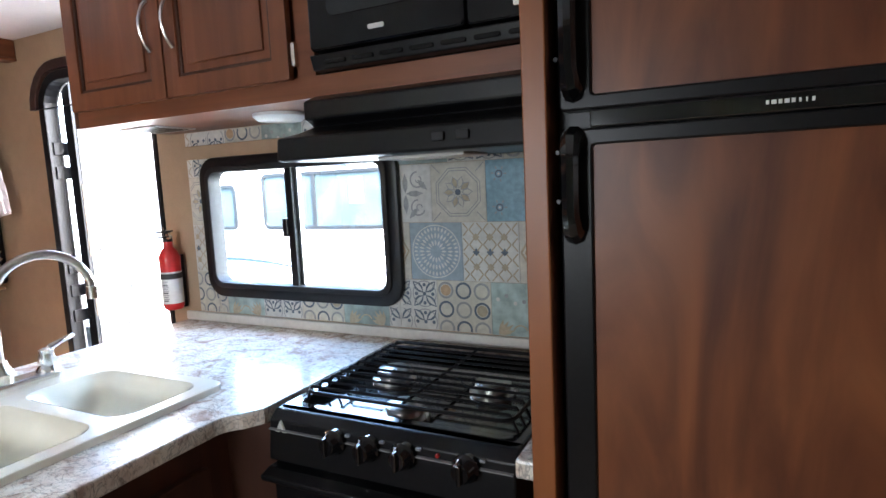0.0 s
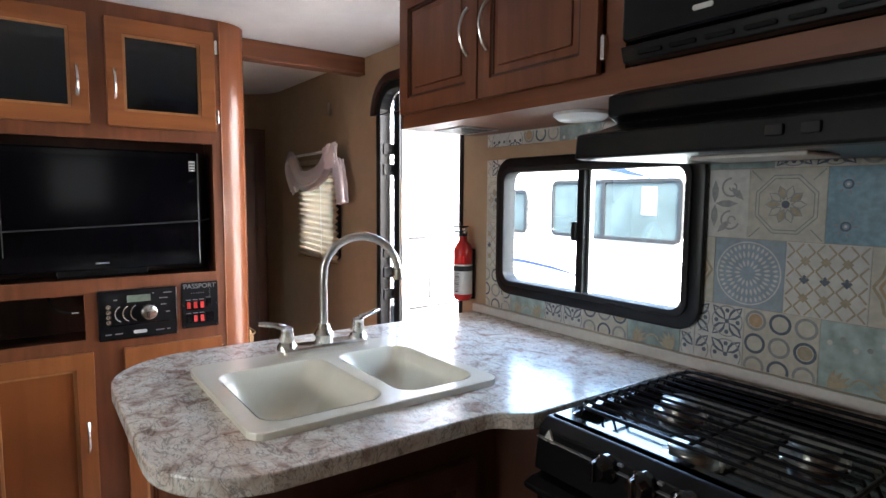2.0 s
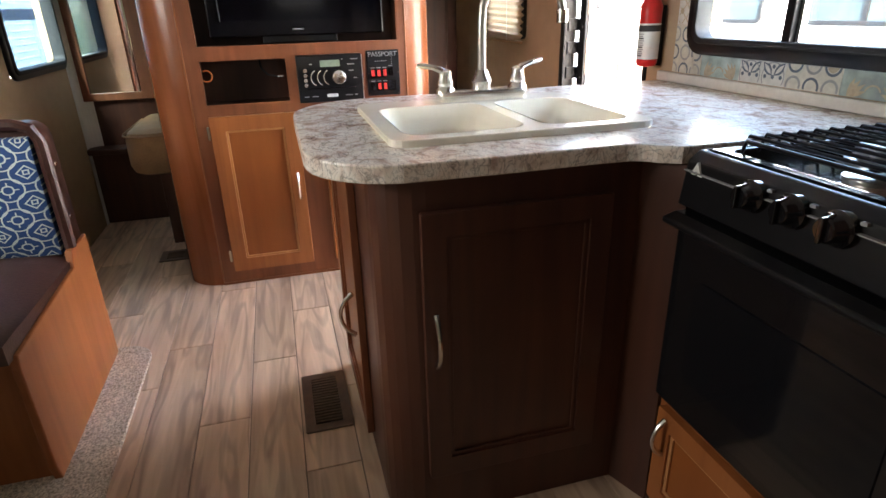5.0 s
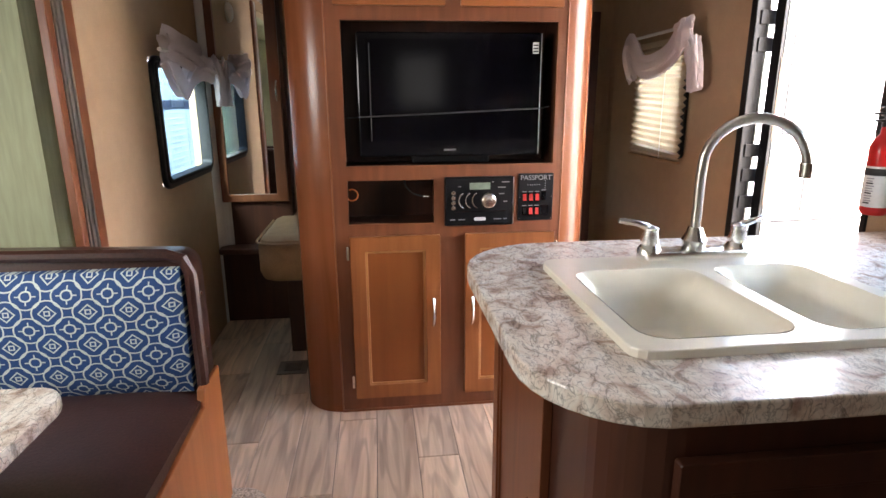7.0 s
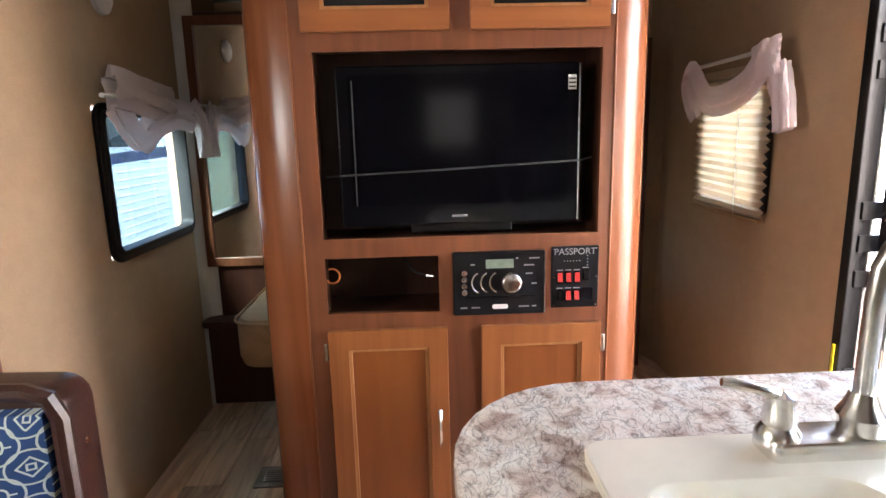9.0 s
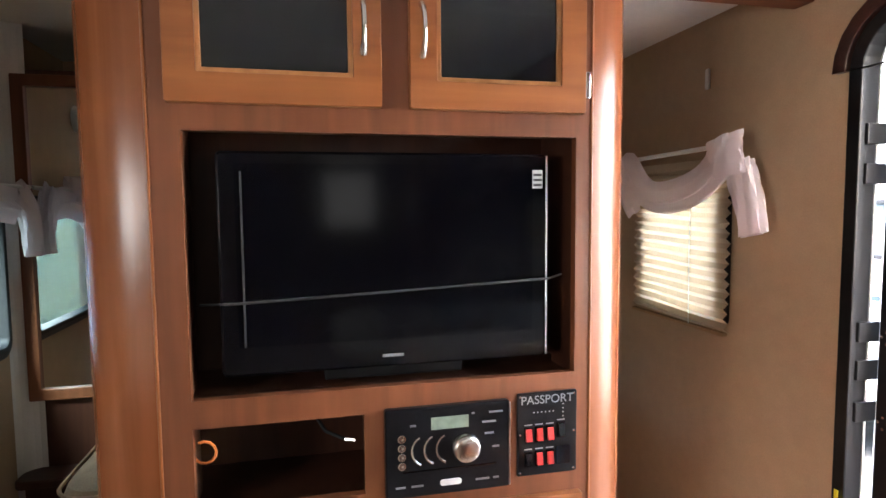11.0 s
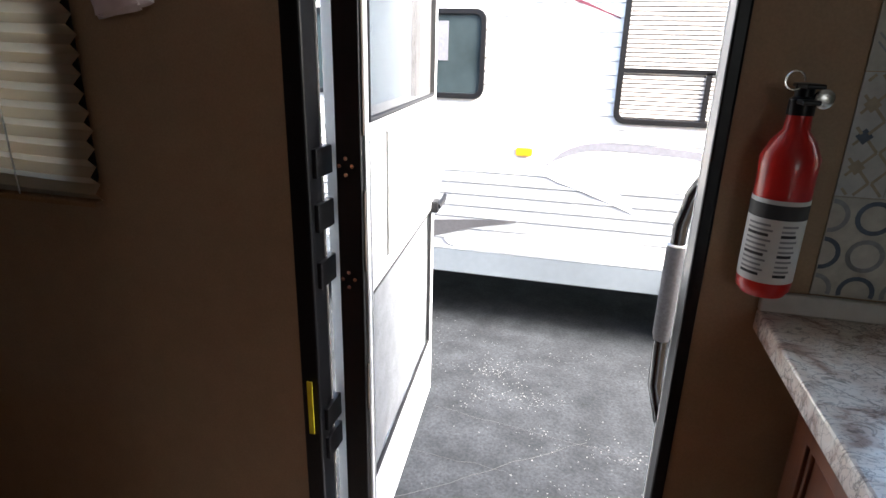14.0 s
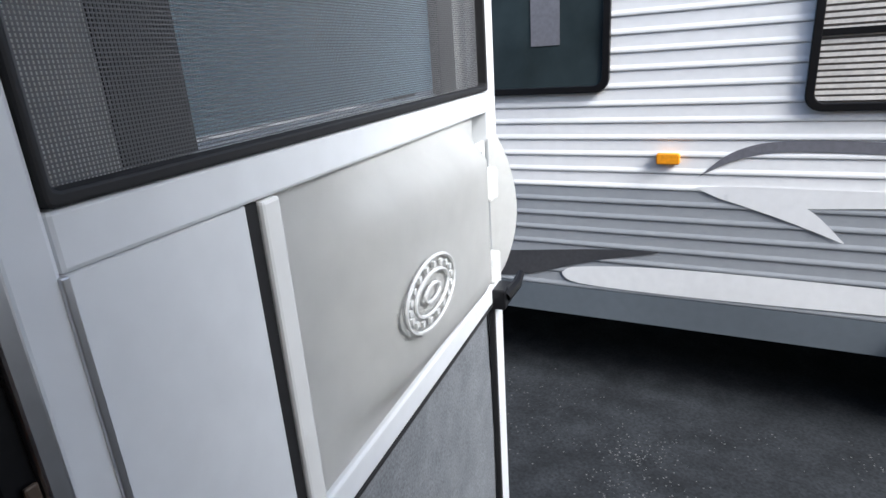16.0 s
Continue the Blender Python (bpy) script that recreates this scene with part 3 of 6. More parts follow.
# stove
stove = thing("stove", "black gas stove with wire grate and three burners", "stove", (-0.59, 1.2, 0))
X0, X1, Y0, Y1 = -0.868, -0.312, 0.95, 1.478
part("body", box(B(), X0 + 0.006, Y0 + 0.05, 0.0, X1 - 0.006, Y1, 0.84), BLACK, stove, bevel=0.004)
part("cooktop", ring(B(), rr(X0, Y0 + 0.03, X1, Y1, 0.02), rr(X0 + 0.025, Y0 + 0.075, X1 - 0.025, Y1 - 0.02, 0.02), "z", 0.84, 0.872), BLACKGLOSS, stove, bevel=0.004)
part("pan", box(B(), X0 + 0.02, Y0 + 0.06, 0.838, X1 - 0.02, Y1 - 0.01, 0.848), BLACKGLOSS, stove)
cp = prism(B(), [(Y0 + 0.055, 0.765), (Y0 - 0.004, 0.768), (Y0 + 0.006, 0.855), (Y0 + 0.028, 0.872), (Y0 + 0.055, 0.872)], "x", X0, X1)
panel = part("control_panel", cp, BLACK, stove, bevel=0.004)
part("stripe", box(B(), X0 + 0.004, Y0 - 0.0035, 0.836, X1 - 0.004, Y0 + 0.006, 0.838), GREYINK, panel)
em = prism(B(), [(X0 + 0.02, 0.832), (X0 + 0.034, 0.857), (X0 + 0.048, 0.832), (X0 + 0.039, 0.832), (X0 + 0.034, 0.842), (X0 + 0.029, 0.832)], "y", Y0 + 0.0005, Y0 + 0.006)
part("badge", em, LABEL, panel)
for kx in (-0.692, -0.612, -0.532, -0.403):
    k = part("knob", lathe(B(), ((0.026, 0), (0.027, -0.012), (0.021, -0.018), (0.019, -0.032), (0.016, -0.036), (0.0, -0.036)), (kx, Y0 + 0.004, 0.836), "y", 20), BLACKGLOSS, stove, smooth=True)
    part("grip", prism(B(), rr(kx - 0.004, 0.818, kx + 0.004, 0.856, 0.003, 2), "y", Y0 - 0.04, Y0 - 0.026), BLACKGLOSS, k, bevel=0.002)
    part("mark", prism(B(), rr(kx + 0.026, 0.85, kx + 0.036, 0.855, 0.001, 1), "y", Y0 - 0.002, Y0 + 0.004), GREYINK, panel)
part("spark_button", lathe(B(), ((0.004, 0), (0.004, -0.005), (0.002, -0.006)), (-0.462, Y0 + 0.004, 0.846), "y", 12), REDSWITCH, panel)
part("oven_lip", prism(B(), [(Y0 + 0.05, 0.72), (Y0 - 0.035, 0.735), (Y0 - 0.038, 0.748), (Y0 - 0.01, 0.757), (Y0 + 0.05, 0.757)], "x", X0 + 0.001, X1 - 0.001), BLACK, stove, "black oven door handle lip", bevel=0.005)
od = part("oven_door", box(B(), X0 + 0.004, Y0, 0.33, X1 - 0.004, Y0 + 0.05, 0.735), BLACKGLOSS, stove, bevel=0.006)
part("window", prism(B(), rr(X0 + 0.08, 0.42, X1 - 0.08, 0.64, 0.02), "y", Y0 - 0.003, Y0 + 0.004), DARKGLASS, od)
for bx, by in ((-0.604, 1.08), (-0.748, 1.275), (-0.477, 1.27)):
    br = part("burner", lathe(B(), ((0.056, 0), (0.056, 0.006), (0.04, 0.01), (0.037, 0.02), (0.042, 0.022), (0.042, 0.029), (0.034, 0.033), (0.0, 0.033)), (bx, by, 0.848), n=20), STEEL, stove, "dull metal burner cap", smooth=True)
    part("igniter", tube(B(), ((bx + 0.055, by, 0.848), (bx + 0.055, by, 0.866)), 0.004, 6), WHITE, br)
grate = part("grate", tube(B(), [(x, y, 0.892) for x, y in rr(X0 + 0.035, Y0 + 0.085, X1 - 0.035, Y1 - 0.03, 0.03)] + [(X1 - 0.035, Y1 - 0.06, 0.892)], 0.0042, 8), BLACK, stove, "black wire grate", smooth=True)
for k in range(11):
    gy = Y0 + 0.1 + k * 0.037
    part("wire", tube(B(), ((X0 + 0.028, gy, 0.866), (X0 + 0.042, gy, 0.899), (X1 - 0.042, gy, 0.899), (X1 - 0.028, gy, 0.866)), 0.0036, 6), BLACK, grate, smooth=True)
for gx in (X0 + 0.28,):
    part("wire", tube(B(), ((gx, Y0 + 0.085, 0.892), (gx, Y1 - 0.03, 0.892)), 0.0036, 6), BLACK, grate, smooth=True)
drawer = thing("low_cabinet", "small cherry cabinet door below the oven", "cabinet", (-0.59, 0.97, 0))
boxp("body", (X0 + 0.01, 0.966, 0.03, X1 - 0.01, 0.998, 0.328), MAPLE, drawer)
panel_door(drawer, "y", 0.965, X0 + 0.03, X1 - 0.03, 0.06, 0.315, -1, MAPLE, AMBER, 0.045)
pull(drawer, "y", 0.947, X0 + 0.06, 0.25, -1, 0.09)

# fridge with its tall side panel
tall = thing("fridge_surround", "tall cherry side panel beside the fridge", "panel", (-0.22, 1.2, 0))
part("side_panel", box(B(), -0.246, 0.852, 0, -0.214, YN - 0.001, TOP - 0.001), CHERRY, tall, bevel=0.004)
part("edge_band", box(B(), -0.2475, 0.848, 0, -0.2125, 0.8525, TOP - 0.001), MAPLE, tall, bevel=0.003)
part("side_panel", box(B(), 0.44, 0.852, 0, 0.472, YN - 0.001, TOP - 0.001), CHERRY, tall, bevel=0.004)
part("top_panel", box(B(), -0.213, 0.86, 1.86, 0.439, YN - 0.001, TOP - 0.001), CHERRY_H, tall)
fridge = thing("fridge", "two-door fridge with mottled cherry panels and black frame", "fridge", (0.11, 1.2, 0.06))
part("body", box(B(), -0.212, 0.9, 0.06, 0.438, YN - 0.01, 1.855), BLACK, fridge, bevel=0.004)
for z0, z1, hz0, hz1 in ((0.07, 1.405, 1.262, 1.395), (1.43, 1.85, 1.455, 1.62)):
    d = part("door", ring(B(), rr(-0.2, z0, 0.43, z1, 0.006, 2), rr(-0.156, z0 + 0.02, 0.40, z1 - 0.022, 0.004, 2), "y", 0.866, 0.899), BLACK, fridge, "black door frame", bevel=0.003)
    part("panel", box(B(), -0.158, 0.872, z0 + 0.018, 0.402, 0.89, z1 - 0.02), FRIDGEWOOD, d, "mottled reddish wood panel")
    hx = -0.18
    part("handle", tube(B(), ((hx, 0.868, hz0), (hx, 0.845, hz0 + 0.008), (hx, 0.838, hz0 + 0.03), (hx, 0.838, hz1 - 0.03), (hx, 0.845, hz1 - 0.008), (hx, 0.868, hz1)), [0.016, 0.014, 0.012, 0.012, 0.014, 0.016], 8), BLACKGLOSS, d, "black bar handle", smooth=True)
    for hz in (hz0 + 0.045, hz1 - 0.02):
        part("rivet", lathe(B(), ((0.004, 0), (0.003, -0.003)), (-0.203, 0.867, hz), "y", 8), BLACK, d)
band = part("strip", box(B(), -0.158, 0.864, 1.406, 0.43, 0.898, 1.429), BLACKGLOSS, fridge, "glossy black strip between doors", bevel=0.002)
for k, w in enumerate((0.008, 0.012, 0.009, 0.012, 0.009, 0.006, 0.004, 0.007)):
    part("emblem_bar", box(B(), 0.05 + 0.0066 * k - w * 0.22, 0.8632, 1.4155, 0.05 + 0.0066 * k + w * 0.22, 0.8638, 1.4205), LABEL, band)

# upper cabinet, microwave, hood
upper = thing("wall_cabinet", "cherry wall cabinet with two raised-panel doors", "cabinet", (-1.35, 1.36, 1.55))
part("carcass", box(B(), -1.785, 1.215, 1.572, -0.862, YN - 0.002, TOP - 0.001), CHERRY, upper)
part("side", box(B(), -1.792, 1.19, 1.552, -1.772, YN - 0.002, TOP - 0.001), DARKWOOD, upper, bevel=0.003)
part("soffit", box(B(), -1.771, 1.212, 1.552, -0.249, YN - 0.002, 1.57), CHERRY_H, upper)
ff = B()
for c in ((-1.771, 1.19, 1.552, -0.249, 1.214, 1.602), (-1.771, 1.19, 1.965, -0.862, 1.214, TOP - 0.001), (-0.915, 1.19, 1.602, -0.862, 1.214, 1.965), (-0.285, 1.19, 1.602, -0.249, 1.214, TOP - 0.001), (-0.862, 1.19, 1.97, -0.285, 1.214, TOP - 0.001)):
    box(ff, *c)
part("face_frame", ff, CHERRY_H, upper)
panel_door(upper, "y", 1.189, -1.765, -1.352, 1.598, 1.985, -1, CHERRY, CHERRY, 0.05, True)
panel_door(upper, "y", 1.189, -1.345, -0.925, 1.598, 1.985, -1, CHERRY, CHERRY, 0.05, True)
pull(upper, "y", 1.17, -1.392, 1.79, -1, 0.13)
pull(upper, "y", 1.17, -1.305, 1.79, -1, 0.13)
for hz in (1.655, 1.93):
    hinge(upper, "y", 1.189, -0.915, hz, -1)
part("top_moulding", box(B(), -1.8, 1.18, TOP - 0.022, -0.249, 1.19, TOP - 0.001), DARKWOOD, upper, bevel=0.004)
puck = thing("puck_light", "round white lamp under the wall cabinet", "lamp", (-1.13, 1.36, 1.552))
part("bezel", lathe(B(), ((0.075, 0), (0.075, -0.008), (0.06, -0.02), (0.0, -0.022)), (-1.13, 1.36, 1.5515)), WHITE, puck, smooth=True)
vent = thing("cabinet_vent", "slotted vent plate under the wall cabinet", "vent", (-1.64, 1.36, 1.55))
part("plate", box(B(), -1.73, 1.29, 1.547, -1.56, 1.44, 1.5515), ALU, vent, bevel=0.001)
for k in range(6):
    part("slot", box(B(), -1.72, 1.3 + 0.022 * k, 1.5455, -1.57, 1.31 + 0.022 * k, 1.5472), BLACK, vent)

mw = thing("microwave", "black built-in microwave above the hood", "microwave", (-0.57, 1.3, 1.6))
part("body", box(B(), -0.855, 1.2, 1.606, -0.291, YN - 0.01, 1.968), BLACK, mw)
door = part("door", prism(B(), rr(-0.845, 1.645, -0.46, 1.962, 0.012), "y", 1.152, 1.2), MWBLACK, mw, bevel=0.006)
part("window", prism(B(), rr(-0.79, 1.715, -0.545, 1.93, 0.02), "y", 1.1495, 1.153), plain("microwave_window", (0.02, 0.021, 0.022), 0.25, grain=0.1, scale=200), door)
part("emblem", prism(B(), rr(-0.685, 1.672, -0.645, 1.682, 0.004), "y", 1.1495, 1.153), LABEL, door)
ctl = part("control_panel", prism(B(), rr(-0.458, 1.645, -0.3, 1.962, 0.012), "y", 1.156, 1.2), MWBLACK, mw, bevel=0.005)
for r in range(5):
    for c in range(3):
        part("key", prism(B(), rr(-0.436 + 0.045 * c, 1.742 + 0.026 * r, -0.424 + 0.045 * c, 1.752 + 0.026 * r, 0.002, 1), "y", 1.1545, 1.157), GREYINK, ctl)
part("display", prism(B(), rr(-0.44, 1.89, -0.33, 1.93, 0.004), "y", 1.1545, 1.157), DARKGLASS, ctl)
part("release_button", prism(B(), rr(-0.36, 1.665, -0.338, 1.682, 0.004), "y", 1.152, 1.157), CHROME, ctl, bevel=0.003)
grille = part("vent_grille", prism(B(), [(1.19, 1.604), (1.168, 1.608), (1.158, 1.64), (1.2, 1.643)], "x", -0.852, -0.292), BLACK, mw, bevel=0.003)
for k in range(7):
    part("louvre", prism(B(), rr(-0.81 + 0.073 * k, 1.617, -0.755 + 0.073 * k, 1.626, 0.003, 2), "y", 1.158, 1.17), MWBLACK, grille)

hood = thing("range_hood", "black range hood above the stove", "hood", (-0.58, 1.3, 1.4))
part("canopy", prism(B(), [(YN - 0.003, 1.55), (1.17, 1.55), (1.13, 1.535), (1.13, 1.495), (1.16, 1.48), (1.1, 1.462), (1.035, 1.448), (1.03, 1.40), (1.05, 1.398), (YN - 0.003, 1.408)], "x", -0.858, -0.3), BLACK, hood, bevel=0.005)
part("end_cap", prism(B(), [(YN - 0.003, 1.55), (1.2, 1.55), (1.03, 1.45), (1.027, 1.395), (YN - 0.003, 1.395)], "x", -0.3, -0.29), BLACK, hood, bevel=0.003)
for sx in (-0.47, -0.42):
    part("switch", prism(B(), rr(sx - 0.013, 1.417, sx + 0.013, 1.434, 0.002, 2), "y", 1.026, 1.033), BLACKMATT, hood, bevel=0.002)
part("lamp_lens", box(B(), -0.66, 1.12, 1.393, -0.46, 1.25, 1.4), TRIMWHITE, hood, bevel=0.003)


# ---- windows of the trailer ----
def vehicle_window(name, axis, face, out, u0, v0, u1, v1, label, r=0.07, split=None, w=0.045, pane_m=None):
    """Rounded black clamp frame through the wall with glass, and a slider post."""
    win = tagged(part(name, ring(B(), rr(u0, v0, u1, v1, r, 6), rr(u0 + w, v0 + w, u1 - w, v1 - w, r * 0.6, 6), axis, face, face + out * 0.018), BLACK, None, label, 0.005, True), kind="structure")
    part("inner_lip", ring(B(), rr(u0 + w - 0.012, v0 + w - 0.012, u1 - w + 0.012, v1 - w + 0.012, r * 0.6, 6), rr(u0 + w + 0.006, v0 + w + 0.006, u1 - w - 0.006, v1 - w - 0.006, r * 0.5, 6), axis, face - out * 0.03, face + out * 0.026), BLACKMATT, win, bevel=0.003, smooth=True)
    g = part("pane", prism(B(), rr(u0 + w - 0.004, v0 + w - 0.004, u1 - w + 0.004, v1 - w + 0.004, r * 0.5, 6), axis, face - out * 0.028, face - out * 0.024), pane_m or GLASS, win)
    g.visible_shadow = pane_m is not None
    if split is not None:
        part("post", prism(B(), rr(split - 0.014, v0 + w - 0.005, split + 0.014, v1 - w + 0.005, 0.003, 2), axis, face - out * 0.022, face + out * 0.012), BLACK, win, bevel=0.003)
        part("track", prism(B(), rr(split + 0.016, v0 + w, split + 0.026, v1 - w, 0.002, 2), axis, face - out * 0.022, face - out * 0.005), ALU, win)
        part("latch", prism(B(), rr(split - 0.03, (v0 + v1) / 2 - 0.03, split - 0.01, (v0 + v1) / 2 + 0.03, 0.004, 2), axis, face, face + out * 0.02), BLACK, win, bevel=0.003)
    return win


vehicle_window("window_kitchen", "y", YN - 0.006, -1, -1.645, 0.975, -0.848, 1.458, "black-framed sliding window above the worktop", split=-1.255)
vehicle_window("window_bedroom_south", "y", YS + 0.001, 1, -3.56, 0.885, -2.83, 1.43, "black-framed window with gauze scarf", 0.06, w=0.035, pane_m=SMOKEGLASS)
# unseen frame and glass added round the dinette fill lamp
dinette = vehicle_window("window_dinette", "y", -1.6, 1, -1.54, 0.88, -0.16, 1.62, "unseen black-framed dinette window closed by a sun-blocking sheet", 0.06)
# unseen sheet added to keep direct sun out of the dinette opening
part("shade", box(B(), -1.5, -1.665, 0.92, -0.2, -1.65, 1.58), TRIMWHITE, dinette, "unseen cream sheet that blocks the sun")
rear = vehicle_window("window_rear", "x", XE, -1, 0.26, 1.11, 0.94, 1.79, "black-framed rear window closed by an added sun-blocking sheet", 0.06)
# sheet added behind the rear window, out of view, to stop the sun
part("shade", box(B(), XE + 0.045, 0.3, 1.15, XE + 0.065, 0.9, 1.75), TRIMWHITE, rear, "unseen cream sheet that blocks the sun")
vehicle_window("window_bedroom_north", "y", YN - 0.001, -1, -3.455, 0.965, -2.965, 1.495, "small window behind a cream pleated blind", 0.03, w=0.03)


# ---- pleated blind and gauze scarves ----
blind = thing("pleated_blind", "cream pleated blind lowered over the bedroom window", "blind", (-3.24, 1.49, 0.96))
cloth = B()
cols = [-3.468 + 0.0178 * k for k in range(31)]
rows = []
for k in range(34):
    z = 1.5 - 0.0164 * k
    sag = 0.004 * math.sin(k * 0.7)
    rows.append([cloth.verts.new((x, 1.487 + (0.01 if k % 2 else -0.008) + sag * math.sin(x * 9), z - 0.006 * math.sin((x + 3.2) * 7))) for x in cols])
for a, b in zip(rows, rows[1:]):
    for k in range(len(cols) - 1):
        cloth.faces.new((a[k], a[k + 1], b[k + 1], b[k]))
part("cloth", cloth, PLEAT, blind)
part("head_rail", box(B(), -3.472, 1.465, 1.495, -2.93, 1.508, 1.525), PLEAT, blind, bevel=0.003)
part("bottom_rail", box(B(), -3.47, 1.474, 0.945, -2.935, 1.497, 0.957), MATTRESS, blind, bevel=0.003)
part("cord", tube(B(), ((-3.1, 1.47, 1.5), (-3.1, 1.468, 1.2), (-3.098, 1.47, 0.96)), 0.0015, 6), TRIMWHITE, blind)


def drape(name, label, rail, swag, tail, knot, seed):
    """A gauze scarf over a white rod: a sagging swag, a knot and a hanging tail."""
    rnd = random.Random(seed)
    th = thing(name, label, "curtain", rail[0])
    part("rod", tube(B(), rail, 0.008, 8), WHITE, th, "white curtain rod", smooth=True)
    for nm, spine, wid in (("swag", swag, 0.05), ("tail", tail, 0.048), ("knot", knot, 0.064)):
        bm = B()
        n = 26
        pts = []
        for i in range(n + 1):
            t = i / n * (len(spine) - 1)
            k = min(int(t), len(spine) - 2)
            pts.append(Vector(spine[k]).lerp(Vector(spine[k + 1]), t - k))
        for _ in range(3):
            pts = [pts[0]] + [(pts[i - 1] + pts[i] * 2 + pts[i + 1]) / 4 for i in range(1, n)] + [pts[-1]]
        prev = None
        ph = rnd.random() * 6
        for i, p in enumerate(pts):
            loop = []
            d = (pts[min(i + 1, n)] - pts[max(i - 1, 0)]).normalized()
            side = d.cross(Vector((0, 1, 0))).normalized()
            deep = Vector((0, 1, 0))
            for j in range(28):
                a = 2 * math.pi * j / 28
                rr_ = 1 + 0.22 * math.sin(5 * a + ph + i * 0.12) + 0.1 * math.sin(9 * a + i * 0.3)
                loop.append(bm.verts.new(p + side * wid * rr_ * math.cos(a) + deep * 0.022 * rr_ * math.sin(a)))
            if prev:
                for j in range(28):
                    bm.faces.new((prev[j], prev[(j + 1) % 28], loop[(j + 1) % 28], loop[j]))
            prev = loop
        part(nm, bm, GAUZE, th, smooth=True)
    return th


drape("gauze_scarf", "white gauze scarf knotted over the blind's rod", ((-3.42, 1.45, 1.553), (-2.9, 1.45, 1.56)),
      ((-3.4, 1.44, 1.36), (-3.45, 1.435, 1.42), (-3.47, 1.43, 1.5), (-3.42, 1.43, 1.54), (-3.38, 1.435, 1.47), (-3.28, 1.43, 1.395), (-3.12, 1.43, 1.4), (-2.98, 1.43, 1.44), (-2.9, 1.43, 1.51)),
      ((-2.85, 1.45, 1.5), (-2.83, 1.45, 1.44), (-2.81, 1.455, 1.37), (-2.79, 1.455, 1.285)),
      ((-2.885, 1.43, 1.585), (-2.875, 1.42, 1.53), (-2.865, 1.43, 1.46)), 3)
drape("gauze_scarf", "white gauze scarf draped over the black-framed window", ((-2.78, -0.76, 1.445), (-3.62, -0.76, 1.455)),
      ((-2.88, -0.77, 1.43), (-2.95, -0.765, 1.35), (-3.03, -0.765, 1.3), (-3.12, -0.765, 1.36), (-3.32, -0.765, 1.41), (-3.5, -0.76, 1.39)),
      ((-3.5, -0.75, 1.44), (-3.56, -0.74, 1.38), (-3.58, -0.74, 1.3), (-3.58, -0.74, 1.22)),
      ((-2.84, -0.76, 1.47), (-3.1, -0.75, 1.45), (-3.3, -0.76, 1.44)), 5)

# ---- entertainment centre ----
FXE = -2.49
ent = thing("entertainment_centre", "cherry entertainment wall with rounded corner columns", "cabinet", (-2.7, 0.32, 0))
# dark wood colour carries the shade inside the television and stereo niches
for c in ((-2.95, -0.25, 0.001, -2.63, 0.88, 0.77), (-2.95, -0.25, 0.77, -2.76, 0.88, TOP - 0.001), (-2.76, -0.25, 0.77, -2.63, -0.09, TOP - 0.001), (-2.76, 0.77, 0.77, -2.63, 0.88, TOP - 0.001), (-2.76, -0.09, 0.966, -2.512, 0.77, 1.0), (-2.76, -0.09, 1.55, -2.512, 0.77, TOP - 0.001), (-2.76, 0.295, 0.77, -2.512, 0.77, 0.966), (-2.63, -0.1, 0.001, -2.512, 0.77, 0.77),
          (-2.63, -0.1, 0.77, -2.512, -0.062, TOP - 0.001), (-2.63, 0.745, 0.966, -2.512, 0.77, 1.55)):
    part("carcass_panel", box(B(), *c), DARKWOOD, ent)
ff = B()
for y0, z0, y1, z1 in ((-0.11, 0.001, -0.05, TOP - 0.001), (0.737, 0.001, 0.775, TOP - 0.001), (-0.05, 0.001, 0.737, 0.08), (-0.05, 0.735, 0.737, 0.79), (-0.05, 0.957, 0.737, 1.012), (-0.05, 1.522, 0.737, 1.585), (-0.05, 1.945, 0.737, TOP - 0.001), (0.275, 0.79, 0.737, 0.957), (0.285, 0.08, 0.405, 0.735), (0.3, 1.585, 0.4, 1.945)):
    box(ff, -2.511, y0, z0, FXE, y1, z1)
part("face_frame", ff, CHERRY, ent)
part("filler", box(B(), -2.5115, -0.05, 0.08, -2.505, 0.737, 0.735), CHERRY, ent)
part("filler", box(B(), -2.5115, -0.05, 1.585, -2.505, 0.737, 1.945), BLACK, ent)
for y0, y1, s in ((-0.11, -0.26, -1), (0.776, 0.9, 1)):
    cr = abs(y1 - y0)
    cp = [(-2.64, y0), (FXE - 0.001, y0)] + arc((FXE - cr - 0.003, y0), cr, 0, 90 * s, 10, f)[1:] + [(-2.64, y1)]
    part("corner_column", prism(B(), cp, "z", 0.001, TOP - 0.001), COLUMN, ent, "glossy rounded column", smooth=True)
    part("bead", box(B(), FXE - 0.004, min(y0, y0 - 0.006 * s), 0.001, FXE + 0.003, max(y0, y0 - 0.006 * s), TOP - 0.001), MAPLE, ent, bevel=0.002)
for y0, y1 in ((-0.052, 0.296), (0.395, 0.75)):
    panel_door(ent, "x", FXE, y0, y1, 0.066, 0.745, 1, MAPLE, AMBER, 0.058)
    up = panel_door(ent, "x", FXE, y0 - 0.02, y1 if y0 > 0.3 else 0.32, 1.57, 1.955, 1, MAPLE_Y, DARKGLASS, 0.055, panel_label="dark smoked glass pane")
pull(ent, "x", FXE + 0.018, 0.268, 0.43, 1, 0.11)
pull(ent, "x", FXE + 0.018, 0.423, 0.43, 1, 0.11)
pull(ent, "x", FXE + 0.018, 0.285, 1.72, 1, 0.1)
pull(ent, "x", FXE + 0.018, 0.4, 1.72, 1, 0.1)
